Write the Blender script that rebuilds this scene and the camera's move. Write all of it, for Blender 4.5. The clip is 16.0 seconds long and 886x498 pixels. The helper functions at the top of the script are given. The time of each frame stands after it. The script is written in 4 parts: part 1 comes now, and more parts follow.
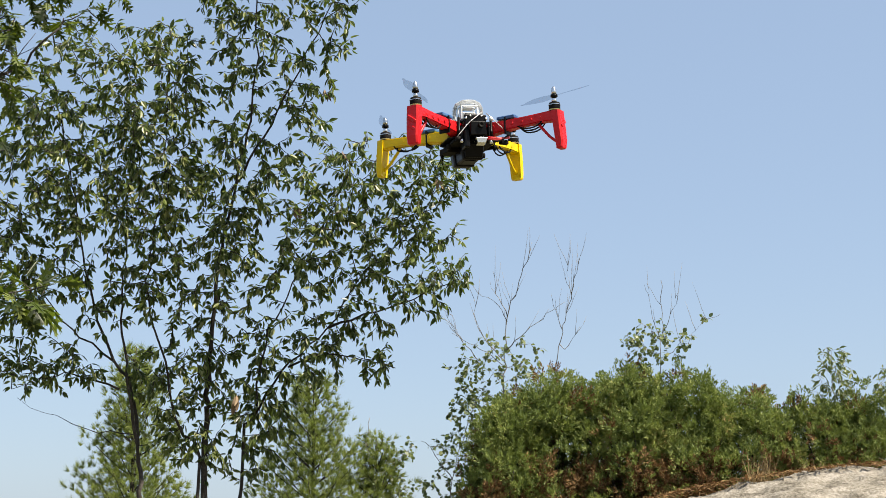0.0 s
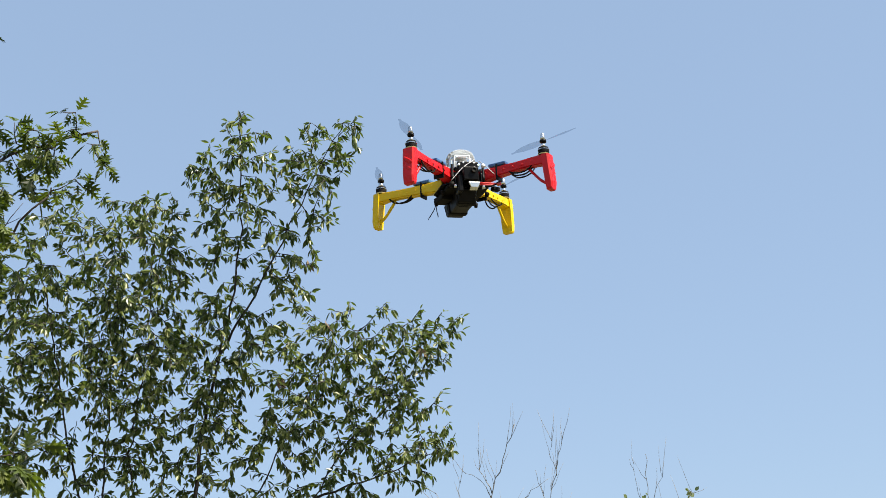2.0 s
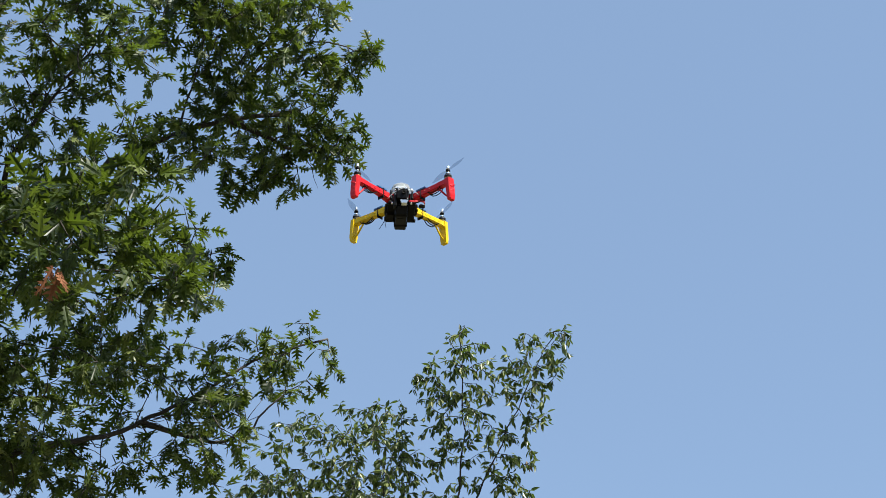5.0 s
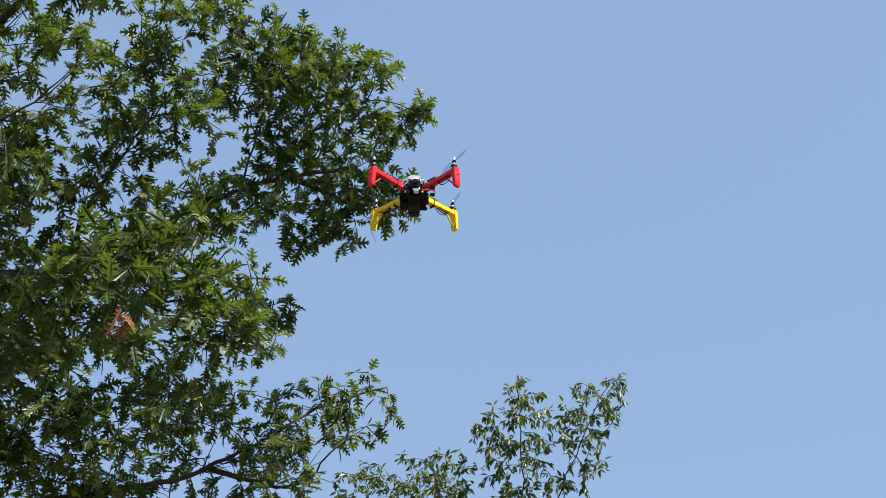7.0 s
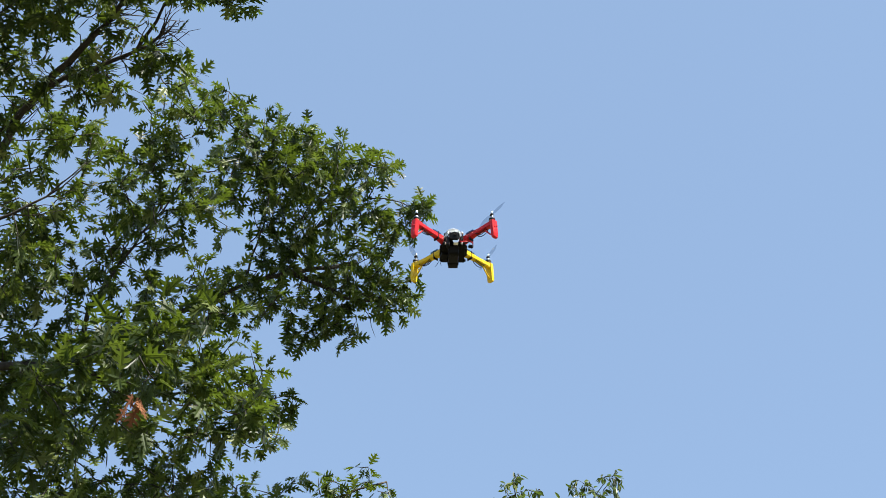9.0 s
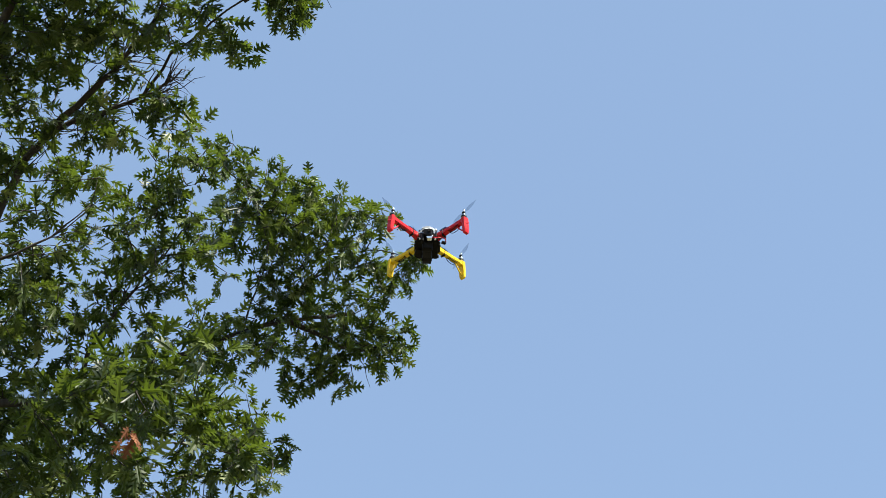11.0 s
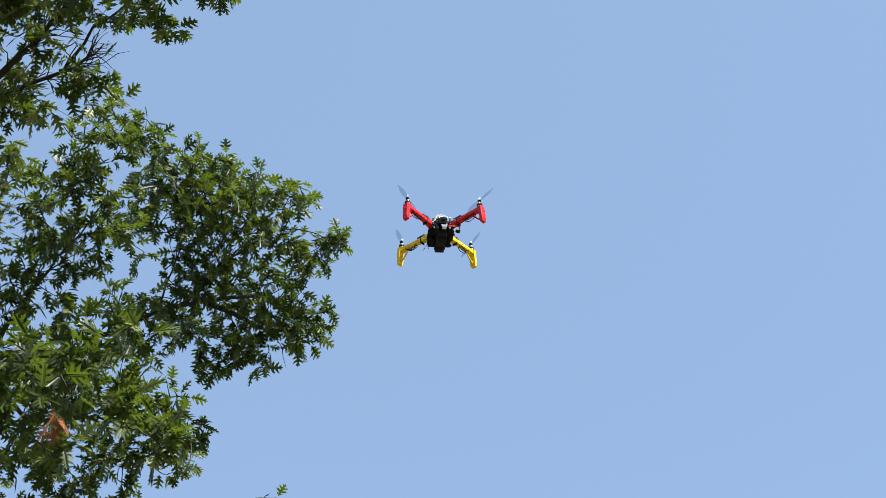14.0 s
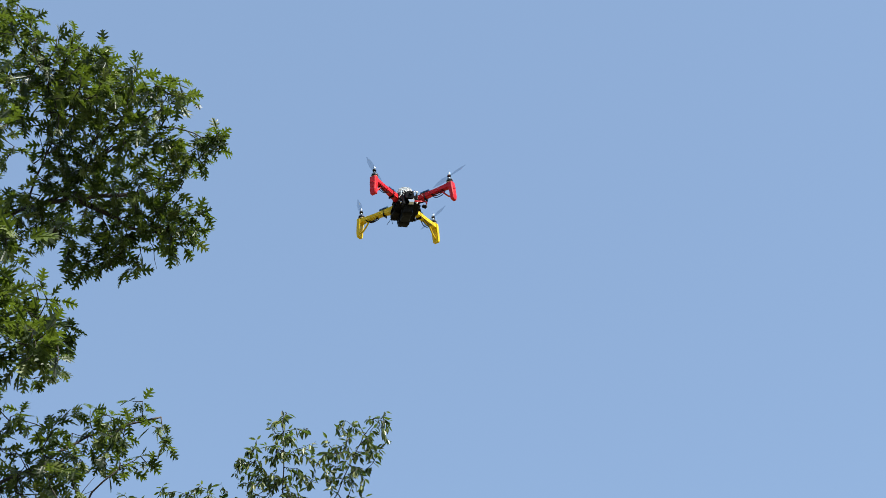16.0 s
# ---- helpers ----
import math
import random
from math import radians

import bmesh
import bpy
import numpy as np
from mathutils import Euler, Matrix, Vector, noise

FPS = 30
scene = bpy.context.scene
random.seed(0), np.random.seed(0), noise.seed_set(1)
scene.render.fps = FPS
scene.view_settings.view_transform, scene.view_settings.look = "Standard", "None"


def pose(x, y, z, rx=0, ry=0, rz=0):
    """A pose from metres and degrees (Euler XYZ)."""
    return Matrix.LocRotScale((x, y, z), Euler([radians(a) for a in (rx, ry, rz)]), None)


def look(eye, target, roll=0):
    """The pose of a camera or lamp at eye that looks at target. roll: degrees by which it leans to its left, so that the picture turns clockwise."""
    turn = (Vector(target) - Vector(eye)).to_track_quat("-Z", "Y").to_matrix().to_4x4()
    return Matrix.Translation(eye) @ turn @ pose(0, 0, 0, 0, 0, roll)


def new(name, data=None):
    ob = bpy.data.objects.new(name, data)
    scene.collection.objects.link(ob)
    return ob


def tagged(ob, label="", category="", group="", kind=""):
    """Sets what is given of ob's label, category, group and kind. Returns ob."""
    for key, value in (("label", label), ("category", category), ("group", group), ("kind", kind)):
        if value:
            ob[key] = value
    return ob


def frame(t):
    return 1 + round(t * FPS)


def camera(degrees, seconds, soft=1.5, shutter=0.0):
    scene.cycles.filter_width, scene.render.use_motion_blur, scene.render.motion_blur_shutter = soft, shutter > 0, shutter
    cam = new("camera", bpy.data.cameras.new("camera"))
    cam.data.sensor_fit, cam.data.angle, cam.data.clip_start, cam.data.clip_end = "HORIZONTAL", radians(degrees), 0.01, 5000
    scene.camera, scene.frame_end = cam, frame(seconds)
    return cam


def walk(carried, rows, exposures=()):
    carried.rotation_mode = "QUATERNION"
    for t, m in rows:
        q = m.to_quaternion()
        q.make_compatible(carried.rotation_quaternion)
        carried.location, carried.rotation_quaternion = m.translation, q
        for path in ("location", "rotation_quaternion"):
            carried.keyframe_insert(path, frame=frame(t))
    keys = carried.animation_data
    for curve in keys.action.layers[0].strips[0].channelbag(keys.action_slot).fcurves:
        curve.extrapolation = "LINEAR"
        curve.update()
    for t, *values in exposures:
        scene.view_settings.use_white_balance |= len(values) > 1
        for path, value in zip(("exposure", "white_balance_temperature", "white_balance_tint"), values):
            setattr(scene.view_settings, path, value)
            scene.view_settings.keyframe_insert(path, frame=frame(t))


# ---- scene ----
cam = camera(33.0, 16.0, soft=0.6)
walk(cam, [
    (0.0, pose(0.107, -2.239, 4.047, 101.97, 0, 0.03) @ pose(0, 0, 0, 0, 0, -0.62)),
    (0.5, pose(0.166, -2.212, 3.951, 104.70, 0, 2.18) @ pose(0, 0, 0, 0, 0, -0.70)),
    (1.0, pose(0.170, -2.189, 3.868, 107.57, 0, 2.66) @ pose(0, 0, 0, 0, 0, -0.25)),
    (1.5, pose(0.111, -2.190, 3.811, 109.25, 0, 0.99) @ pose(0, 0, 0, 0, 0, -0.55)),
    (2.0, pose(0.074, -2.250, 3.762, 109.41, 0, -0.92) @ pose(0, 0, 0, 0, 0, -1.72)),
    (2.5, pose(0.111, -2.390, 3.645, 110.99, 0, -1.07) @ pose(0, 0, 0, 0, 0, -2.03)),
    (3.0, pose(0.233, -2.566, 3.484, 112.49, 0, 0.08) @ pose(0, 0, 0, 0, 0, -1.45)),
    (3.5, pose(0.413, -2.733, 3.288, 113.64, 0, 3.07) @ pose(0, 0, 0, 0, 0, -0.64)),
    (4.0, pose(0.630, -2.884, 3.060, 115.71, 0, 5.41) @ pose(0, 0, 0, 0, 0, -0.20)),
    (4.5, pose(0.836, -3.051, 2.824, 118.06, 0, 8.76) @ pose(0, 0, 0, 0, 0, 0.05)),
    (5.0, pose(0.959, -3.142, 2.637, 119.61, 0, 11.15) @ pose(0, 0, 0, 0, 0, 1.38)),
    (7.5, pose(1.230, -3.429, 2.071, 122.70, 0, 15.15) @ pose(0, 0, 0, 0, 0, 1.68)),
    (8.0, pose(1.170, -3.461, 2.023, 122.40, 0, 15.59) @ pose(0, 0, 0, 0, 0, 1.25)),
    (8.5, pose(1.065, -3.503, 1.919, 124.70, 0, 13.97) @ pose(0, 0, 0, 0, 0, 0.90)),
    (11.0, pose(1.201, -3.551, 1.382, 130.18, 0, 14.32) @ pose(0, 0, 0, 0, 0, 3.14)),
    (11.5, pose(1.268, -3.536, 1.326, 130.80, 0, 15.34) @ pose(0, 0, 0, 0, 0, 3.32)),
    (12.0, pose(1.267, -3.499, 1.285, 131.67, 0, 16.73) @ pose(0, 0, 0, 0, 0, 3.92)),
    (12.5, pose(1.195, -3.496, 1.289, 132.73, 0, 16.11) @ pose(0, 0, 0, 0, 0, 3.02)),
    (13.0, pose(1.063, -3.534, 1.339, 133.28, 0, 13.83) @ pose(0, 0, 0, 0, 0, 2.03)),
    (13.5, pose(0.892, -3.578, 1.394, 130.26, 0, 10.63) @ pose(0, 0, 0, 0, 0, 0.65)),
    (14.0, pose(0.700, -3.596, 1.476, 129.31, 0, 7.82) @ pose(0, 0, 0, 0, 0, -0.83)),
    (14.5, pose(0.516, -3.587, 1.577, 128.50, 0, 5.49) @ pose(0, 0, 0, 0, 0, -2.10)),
    (15.0, pose(0.387, -3.577, 1.696, 127.46, 0, 3.05) @ pose(0, 0, 0, 0, 0, -3.68)),
    (15.5, pose(0.314, -3.594, 1.814, 126.88, 0, 1.06) @ pose(0, 0, 0, 0, 0, -4.39)),
    (16.0, pose(0.289, -3.631, 1.910, 124.37, 0, 0.29) @ pose(0, 0, 0, 0, 0, -2.77)),
], [(0.0, 1.15, 7250, 10), (1.5, 1.22, 7150, 8), (2.0, 1.18, 7000, 8), (2.5, 1.03, 6450, 8), (3.5, 0.98, 6450, 7), (5.0, 0.99, 6400, 7), (7.5, 1.12, 6450, 7), (8.0, 1.12, 6450, 7), (8.5, 1.23, 6500, 7), (12.5, 1.18, 6450, 7), (14.0, 1.21, 6430, 7), (14.5, 1.20, 6400, 7), (15.0, 1.23, 6400, 7), (15.5, 1.07, 6370, 7), (16.0, 1.01, 6350, 7)])

# ---- world, sun, exposure ----
SUN_TO = Vector((0.62, -0.36, 1.0)).normalized()
world = bpy.data.worlds.new("sky")
world.use_nodes = True
scene.world = world
wn = world.node_tree.nodes
sky = wn.new("ShaderNodeTexSky")
sky.sky_type = 'NISHITA'
sky.sun_disc = False
sky.sun_elevation = math.asin(SUN_TO.z)
sky.sun_rotation = math.atan2(SUN_TO.x, SUN_TO.y)
sky.altitude = 100
sky.air_density = 1.0
sky.dust_density = 1.5
sky.ozone_density = 1.5
wn["Background"].inputs["Strength"].default_value = 0.115
haze = wn.new("ShaderNodeMix")
haze.data_type = 'RGBA'
haze.inputs[0].default_value = 0.70
haze.inputs[7].default_value = (1.31, 1.88, 2.90, 1)
world.node_tree.links.new(sky.outputs[0], haze.inputs[6])
world.node_tree.links.new(haze.outputs[2], wn["Background"].inputs["Color"])
sun_data = bpy.data.lights.new("sun", 'SUN')
sun_data.energy = 4.8
sun_data.angle = radians(0.5)
sun_data.color = (1.0, 0.95, 0.87)
sun = new("sun", sun_data)
sun.matrix_world = look(SUN_TO * 60, (0, 0, 0))

# ---- materials ----
def nodes_of(name):
    m = bpy.data.materials.new(name)
    m.use_nodes = True
    return m, m.node_tree.nodes, m.node_tree.links, m.node_tree.nodes["Principled BSDF"]


def ramp(n, stops):
    r = n.new("ShaderNodeValToRGB")
    el = r.color_ramp.elements
    while len(el) < len(stops):
        el.new(0.5)
    for e, (p, c) in zip(el, stops):
        e.position, e.color = p, (*c, 1)
    return r


def surface(name, stops, scale=8.0, rough=0.6, metal=0.0, bump=0.15, fine=60.0, coat=0.0, dist=0.01, grain=0.35, spec=0.5):
    """A surface with coarse colour variation, fine grain and relief."""
    m, n, l, b = nodes_of(name)
    co = n.new("ShaderNodeTexCoord")
    a = n.new("ShaderNodeTexNoise")
    a.inputs["Scale"].default_value, a.inputs["Detail"].default_value = scale, 6
    g = n.new("ShaderNodeTexNoise")
    g.inputs["Scale"].default_value, g.inputs["Detail"].default_value = fine, 4
    mix = n.new("ShaderNodeMath")
    mix.operation = 'MULTIPLY_ADD'
    mix.inputs[1].default_value = grain
    r = ramp(n, stops)
    bm_ = n.new("ShaderNodeBump")
    bm_.inputs["Strength"].default_value, bm_.inputs["Distance"].default_value = bump, dist
    for t in (a, g):
        l.new(co.outputs["Object"], t.inputs["Vector"])
    sub = n.new("ShaderNodeMath")
    sub.operation = 'SUBTRACT'
    sub.inputs[1].default_value = 0.5
    l.new(g.outputs["Fac"], sub.inputs[0])
    l.new(sub.outputs[0], mix.inputs[0])
    l.new(a.outputs["Fac"], mix.inputs[2])
    l.new(mix.outputs[0], r.inputs[0])
    l.new(r.outputs[0], b.inputs["Base Color"])
    l.new(g.outputs["Fac"], bm_.inputs["Height"])
    l.new(bm_.outputs[0], b.inputs["Normal"])
    rr = n.new("ShaderNodeMapRange")
    rr.inputs["To Min"].default_value, rr.inputs["To Max"].default_value = max(0.02, rough - 0.1), min(1, rough + 0.1)
    l.new(a.outputs["Fac"], rr.inputs[0])
    l.new(rr.outputs[0], b.inputs["Roughness"])
    b.inputs["Metallic"].default_value = metal
    b.inputs["Specular IOR Level"].default_value = spec
    b.inputs["Coat Weight"].default_value = coat
    return m


def foliage(name, stops, through_light, share=0.35, rough=0.42, spec=0.45, single=1.0, patch=0.0, patch_scale=3.0):
    """Leaves: each one its own tint, fine mottling, gloss, and light coming through."""
    m, n, l, b = nodes_of(name)
    geo = n.new("ShaderNodeNewGeometry")
    inf = n.new("ShaderNodeObjectInfo")
    add = n.new("ShaderNodeMath")
    fr = n.new("ShaderNodeMath")
    fr.operation = 'FRACT'
    l.new(geo.outputs["Random Per Island"], add.inputs[0])
    l.new(inf.outputs["Random"], add.inputs[1])
    l.new(add.outputs[0], fr.inputs[0])
    no = n.new("ShaderNodeTexNoise")
    no.inputs["Scale"].default_value = 25
    co = n.new("ShaderNodeTexCoord")
    wide = n.new("ShaderNodeTexNoise")
    wide.inputs["Scale"].default_value, wide.inputs["Detail"].default_value = patch_scale, 3
    l.new(co.outputs["Object"], wide.inputs["Vector"])
    lift = n.new("ShaderNodeMath")
    lift.operation = 'MULTIPLY_ADD'
    lift.inputs[1].default_value, lift.inputs[2].default_value = patch, -0.5 * patch + 0.5 * (1 - single)
    l.new(wide.outputs["Fac"], lift.inputs[0])
    own = n.new("ShaderNodeMath")
    own.operation = 'MULTIPLY_ADD'
    own.inputs[1].default_value = single
    l.new(fr.outputs[0], own.inputs[0])
    l.new(lift.outputs[0], own.inputs[2])
    mot = n.new("ShaderNodeMath")
    mot.operation = 'MULTIPLY_ADD'
    mot.inputs[1].default_value = 0.25
    l.new(no.outputs["Fac"], mot.inputs[0])
    l.new(own.outputs[0], mot.inputs[2])
    sub = n.new("ShaderNodeMath")
    sub.operation = 'SUBTRACT'
    sub.inputs[1].default_value = 0.12
    l.new(mot.outputs[0], sub.inputs[0])
    r = ramp(n, stops)
    l.new(sub.outputs[0], r.inputs[0])
    l.new(r.outputs[0], b.inputs["Base Color"])
    b.inputs["Roughness"].default_value = rough
    b.inputs["Specular IOR Level"].default_value = spec
    tl = n.new("ShaderNodeBsdfTranslucent")
    tint = n.new("ShaderNodeMix")
    tint.data_type = 'RGBA'
    tint.inputs[0].default_value = 0.75
    tint.inputs[7].default_value = (*through_light, 1)
    l.new(r.outputs[0], tint.inputs[6])
    l.new(tint.outputs[2], tl.inputs["Color"])
    mx = n.new("ShaderNodeMixShader")
    mx.inputs[0].default_value = share
    l.new(b.outputs[0], mx.inputs[1])
    l.new(tl.outputs[0], mx.inputs[2])
    l.new(mx.outputs[0], n["Material Output"].inputs["Surface"])
    return m


OAK_LEAF = foliage("oak_leaf", [(0.0, (0.006, 0.012, 0.004)), (0.45, (0.018, 0.031, 0.007)), (0.82, (0.082, 0.114, 0.023)), (1.0, (0.160, 0.182, 0.060))], (0.22, 0.32, 0.025), 0.25, 0.42, 0.30)
CHERRY_LEAF = foliage("cherry_leaf", [(0.0, (0.009, 0.017, 0.005)), (0.42, (0.034, 0.054, 0.012)), (0.80, (0.130, 0.162, 0.040)), (1.0, (0.27, 0.28, 0.12))], (0.19, 0.29, 0.038), 0.28, 0.36, 0.42)
DEAD_LEAF = foliage("dead_leaf", [(0.0, (0.12, 0.045, 0.02)), (1.0, (0.26, 0.11, 0.05))], (0.3, 0.12, 0.04), 0.2, 0.7, 0.2)
TAN_LEAF = foliage("tan_leaf", [(0.0, (0.12, 0.08, 0.05)), (1.0, (0.26, 0.19, 0.12))], (0.25, 0.18, 0.1), 0.2, 0.7, 0.2)
ASPEN_LEAF = foliage("aspen_leaf", [(0.0, (0.050, 0.078, 0.030)), (0.6, (0.105, 0.140, 0.060)), (1.0, (0.24, 0.26, 0.12))], (0.25, 0.32, 0.10), 0.34, 0.40, 0.5)
JUNIPER = foliage("juniper_needles", [(0.0, (0.050, 0.070, 0.020)), (0.45, (0.120, 0.162, 0.046)), (0.80, (0.25, 0.285, 0.085)), (1.0, (0.34, 0.23, 0.095))], (0.25, 0.33, 0.065), 0.29, 0.6, 0.25, 0.5, 1.5, 2.0)
DRY_JUNIPER = foliage("dry_juniper", [(0.0, (0.085, 0.052, 0.026)), (0.6, (0.18, 0.105, 0.050)), (1.0, (0.27, 0.18, 0.08))], (0.2, 0.1, 0.04), 0.15, 0.8, 0.1)
PINE = foliage("pine_needles", [(0.0, (0.090, 0.130, 0.034)), (0.6, (0.175, 0.220, 0.060)), (1.0, (0.27, 0.30, 0.085))], (0.30, 0.38, 0.07), 0.30, 0.55, 0.25)
STRAW = foliage("dry_grass", [(0.0, (0.14, 0.095, 0.045)), (1.0, (0.32, 0.24, 0.12))], (0.3, 0.22, 0.09), 0.2, 0.7, 0.2)
BARK = surface("dark_bark", [(0.3, (0.012, 0.010, 0.008)), (0.55, (0.032, 0.026, 0.021)), (0.75, (0.080, 0.069, 0.058))], 6, 0.85, 0, 0.6, 45, 0, 0.01)
GREY_BARK = surface("grey_bark", [(0.3, (0.10, 0.095, 0.085)), (0.6, (0.20, 0.19, 0.175)), (0.8, (0.33, 0.32, 0.30))], 9, 0.85, 0, 0.4, 60, 0, 0.005)
GRANITE = surface("granite", [(0.26, (0.065, 0.055, 0.042)), (0.42, (0.14, 0.125, 0.100)), (0.56, (0.21, 0.19, 0.155)), (0.75, (0.30, 0.275, 0.24))], 3.0, 0.92, 0, 0.7, 26, 0, 0.04, 0.8, 0.2)
SOIL = surface("dry_soil", [(0.3, (0.05, 0.05, 0.02)), (0.5, (0.10, 0.09, 0.045)), (0.7, (0.17, 0.14, 0.08))], 0.7, 0.95, 0, 0.8, 14, 0, 0.05)
RED = surface("red_plastic", [(0.3, (0.50, 0.004, 0.008)), (0.7, (0.60, 0.008, 0.012))], 18, 0.42, 0, 0.05, 250, 0.04, 0.001, 0.35, 0.3)
YELLOW = surface("yellow_plastic", [(0.3, (0.66, 0.43, 0.003)), (0.7, (0.76, 0.52, 0.006))], 18, 0.44, 0, 0.05, 250, 0.04, 0.001, 0.35, 0.3)
BLACK = surface("black_plastic", [(0.3, (0.0025, 0.0025, 0.003)), (0.7, (0.007, 0.007, 0.008))], 30, 0.34, 0, 0.08, 300, 0.0, 0.001, 0.35, 0.12)
MATT = surface("matt_black", [(0.3, (0.004, 0.004, 0.004)), (0.7, (0.013, 0.012, 0.011))], 40, 0.65, 0, 0.1, 300, 0.0, 0.001, 0.35, 0.08)
STEEL = surface("bare_steel", [(0.3, (0.60, 0.60, 0.60)), (0.7, (0.78, 0.78, 0.77))], 30, 0.24, 1.0, 0.03, 400, 0.0, 0.001)
BRASS = surface("gold_metal", [(0.3, (0.52, 0.36, 0.12)), (0.7, (0.66, 0.48, 0.20))], 30, 0.35, 1.0, 0.03, 400, 0.0, 0.001)
GREY = surface("grey_plastic", [(0.3, (0.26, 0.26, 0.27)), (0.7, (0.40, 0.40, 0.41))], 30, 0.4, 0.2, 0.05, 300, 0.0, 0.001)
WHITE = surface("white_plastic", [(0.3, (0.72, 0.73, 0.74)), (0.7, (0.82, 0.82, 0.82))], 30, 0.4, 0, 0.03, 300, 0.0, 0.001)
BLUE = surface("blue_wrap", [(0.3, (0.02, 0.06, 0.17)), (0.7, (0.05, 0.13, 0.28))], 30, 0.35, 0, 0.08, 200, 0.0, 0.001)
WIRE_RED = surface("red_wire", [(0.3, (0.45, 0.01, 0.015)), (0.7, (0.60, 0.02, 0.025))], 40, 0.45)


def clear_plastic(name, tint, gloss, rough, least):
    """Thin clear shell: mostly see-through, with a gloss on top."""
    m, n, l, b = nodes_of(name)
    tr = n.new("ShaderNodeBsdfTransparent")
    tr.inputs["Color"].default_value = (*tint, 1)
    b.inputs["Base Color"].default_value = (*gloss, 1)
    b.inputs["Roughness"].default_value = rough
    fr = n.new("ShaderNodeFresnel")
    fr.inputs["IOR"].default_value = 1.3
    ad = n.new("ShaderNodeMath")
    ad.inputs[1].default_value = least
    l.new(fr.outputs[0], ad.inputs[0])
    mx = n.new("ShaderNodeMixShader")
    l.new(ad.outputs[0], mx.inputs[0])
    l.new(tr.outputs[0], mx.inputs[1])
    l.new(b.outputs[0], mx.inputs[2])
    l.new(mx.outputs[0], n["Material Output"].inputs["Surface"])
    return m


DOME = clear_plastic("clear_dome", (0.93, 0.95, 0.96), (0.62, 0.64, 0.66), 0.10, 0.06)
# Blades mixed near clear to stand in for their blur while spinning.
PROP, prop_nodes, prop_links, prop_gloss = nodes_of("near_clear_blade")
prop_gloss.inputs["Base Color"].default_value = (0.05, 0.06, 0.07, 1)
prop_gloss.inputs["Roughness"].default_value = 0.4
prop_clear = prop_nodes.new("ShaderNodeBsdfTransparent")
prop_clear.inputs["Color"].default_value = (0.90, 0.92, 0.94, 1)
prop_mix = prop_nodes.new("ShaderNodeMixShader")
prop_mix.inputs[0].default_value = 0.10
prop_links.new(prop_clear.outputs[0], prop_mix.inputs[1])
prop_links.new(prop_gloss.outputs[0], prop_mix.inputs[2])
prop_links.new(prop_mix.outputs[0], prop_nodes["Material Output"].inputs["Surface"])


# ---- building helpers ----
def mesh_of(name, verts, faces, material, smooth=False):
    me = bpy.data.meshes.new(name)
    me.from_pydata([tuple(v) for v in verts], [], faces)
    me.materials.append(material)
    if smooth:
        me.polygons.foreach_set("use_smooth", [True] * len(me.polygons))
    me.update()
    return me


def quads_mesh(name, verts, material):
    """A mesh of loose quads from an array of corners, four to a face."""
    me = bpy.data.meshes.new(name)
    n = len(verts)
    me.vertices.add(n)
    me.vertices.foreach_set("co", np.ascontiguousarray(verts, dtype=np.float32).ravel())
    me.loops.add(n)
    me.loops.foreach_set("vertex_index", np.arange(n, dtype=np.int32))
    me.polygons.add(n // 4)
    me.polygons.foreach_set("loop_start", np.arange(0, n, 4, dtype=np.int32))
    me.materials.append(material)
    me.update(calc_edges=True)
    me.validate()
    return me


def part(name, bm, material, parent, label="", smooth=False):
    """Links a bmesh as one mesh object under a thing or a part."""
    me = bpy.data.meshes.new(name)
    bm.normal_update()
    bm.to_mesh(me)
    bm.free()
    me.materials.append(material)
    if smooth:
        me.polygons.foreach_set("use_smooth", [True] * len(me.polygons))
    ob = new(name, me)
    ob.parent = parent
    return tagged(ob, label)


def part_mesh(name, me, parent, label="", kind=""):
    ob = new(name, me)
    ob.parent = parent
    return tagged(ob, label, kind=kind)


def box(size, at=(0, 0, 0), bevel=0.0, rz=0.0, rx=0.0, taper=1.0):
    bm = bmesh.new()
    bmesh.ops.create_cube(bm, size=1)
    for v in bm.verts:
        if v.co.z < 0:
            v.co.x *= taper
            v.co.y *= taper
    bmesh.ops.scale(bm, vec=size, verts=bm.verts)
    if bevel:
        bmesh.ops.bevel(bm, geom=list(bm.edges), offset=bevel, segments=2, affect='EDGES', profile=0.5)
    bmesh.ops.transform(bm, matrix=pose(*at, rx, 0, rz), verts=bm.verts)
    return bm


def lathe(profile, at=(0, 0, 0), segs=20, turn=None):
    """Solid of revolution from (radius, height) pairs."""
    bm = bmesh.new()
    rings = []
    for r, h in profile:
        if r <= 1e-6:
            rings.append([bm.verts.new((0, 0, h))])
        else:
            rings.append([bm.verts.new((r * math.cos(a), r * math.sin(a), h)) for a in (2 * math.pi * i / segs for i in range(segs))])
    for a, b in zip(rings, rings[1:]):
        for i in range(segs):
            j = (i + 1) % segs
            if len(a) == 1 and len(b) > 1:
                bm.faces.new((a[0], b[j], b[i]))
            elif len(b) == 1 and len(a) > 1:
                bm.faces.new((a[i], a[j], b[0]))
            elif len(a) > 1:
                bm.faces.new((a[i], a[j], b[j], b[i]))
    bmesh.ops.recalc_face_normals(bm, faces=bm.faces)
    bmesh.ops.transform(bm, matrix=Matrix.Translation(at) @ (turn or Matrix.Identity(4)), verts=bm.verts)
    return bm


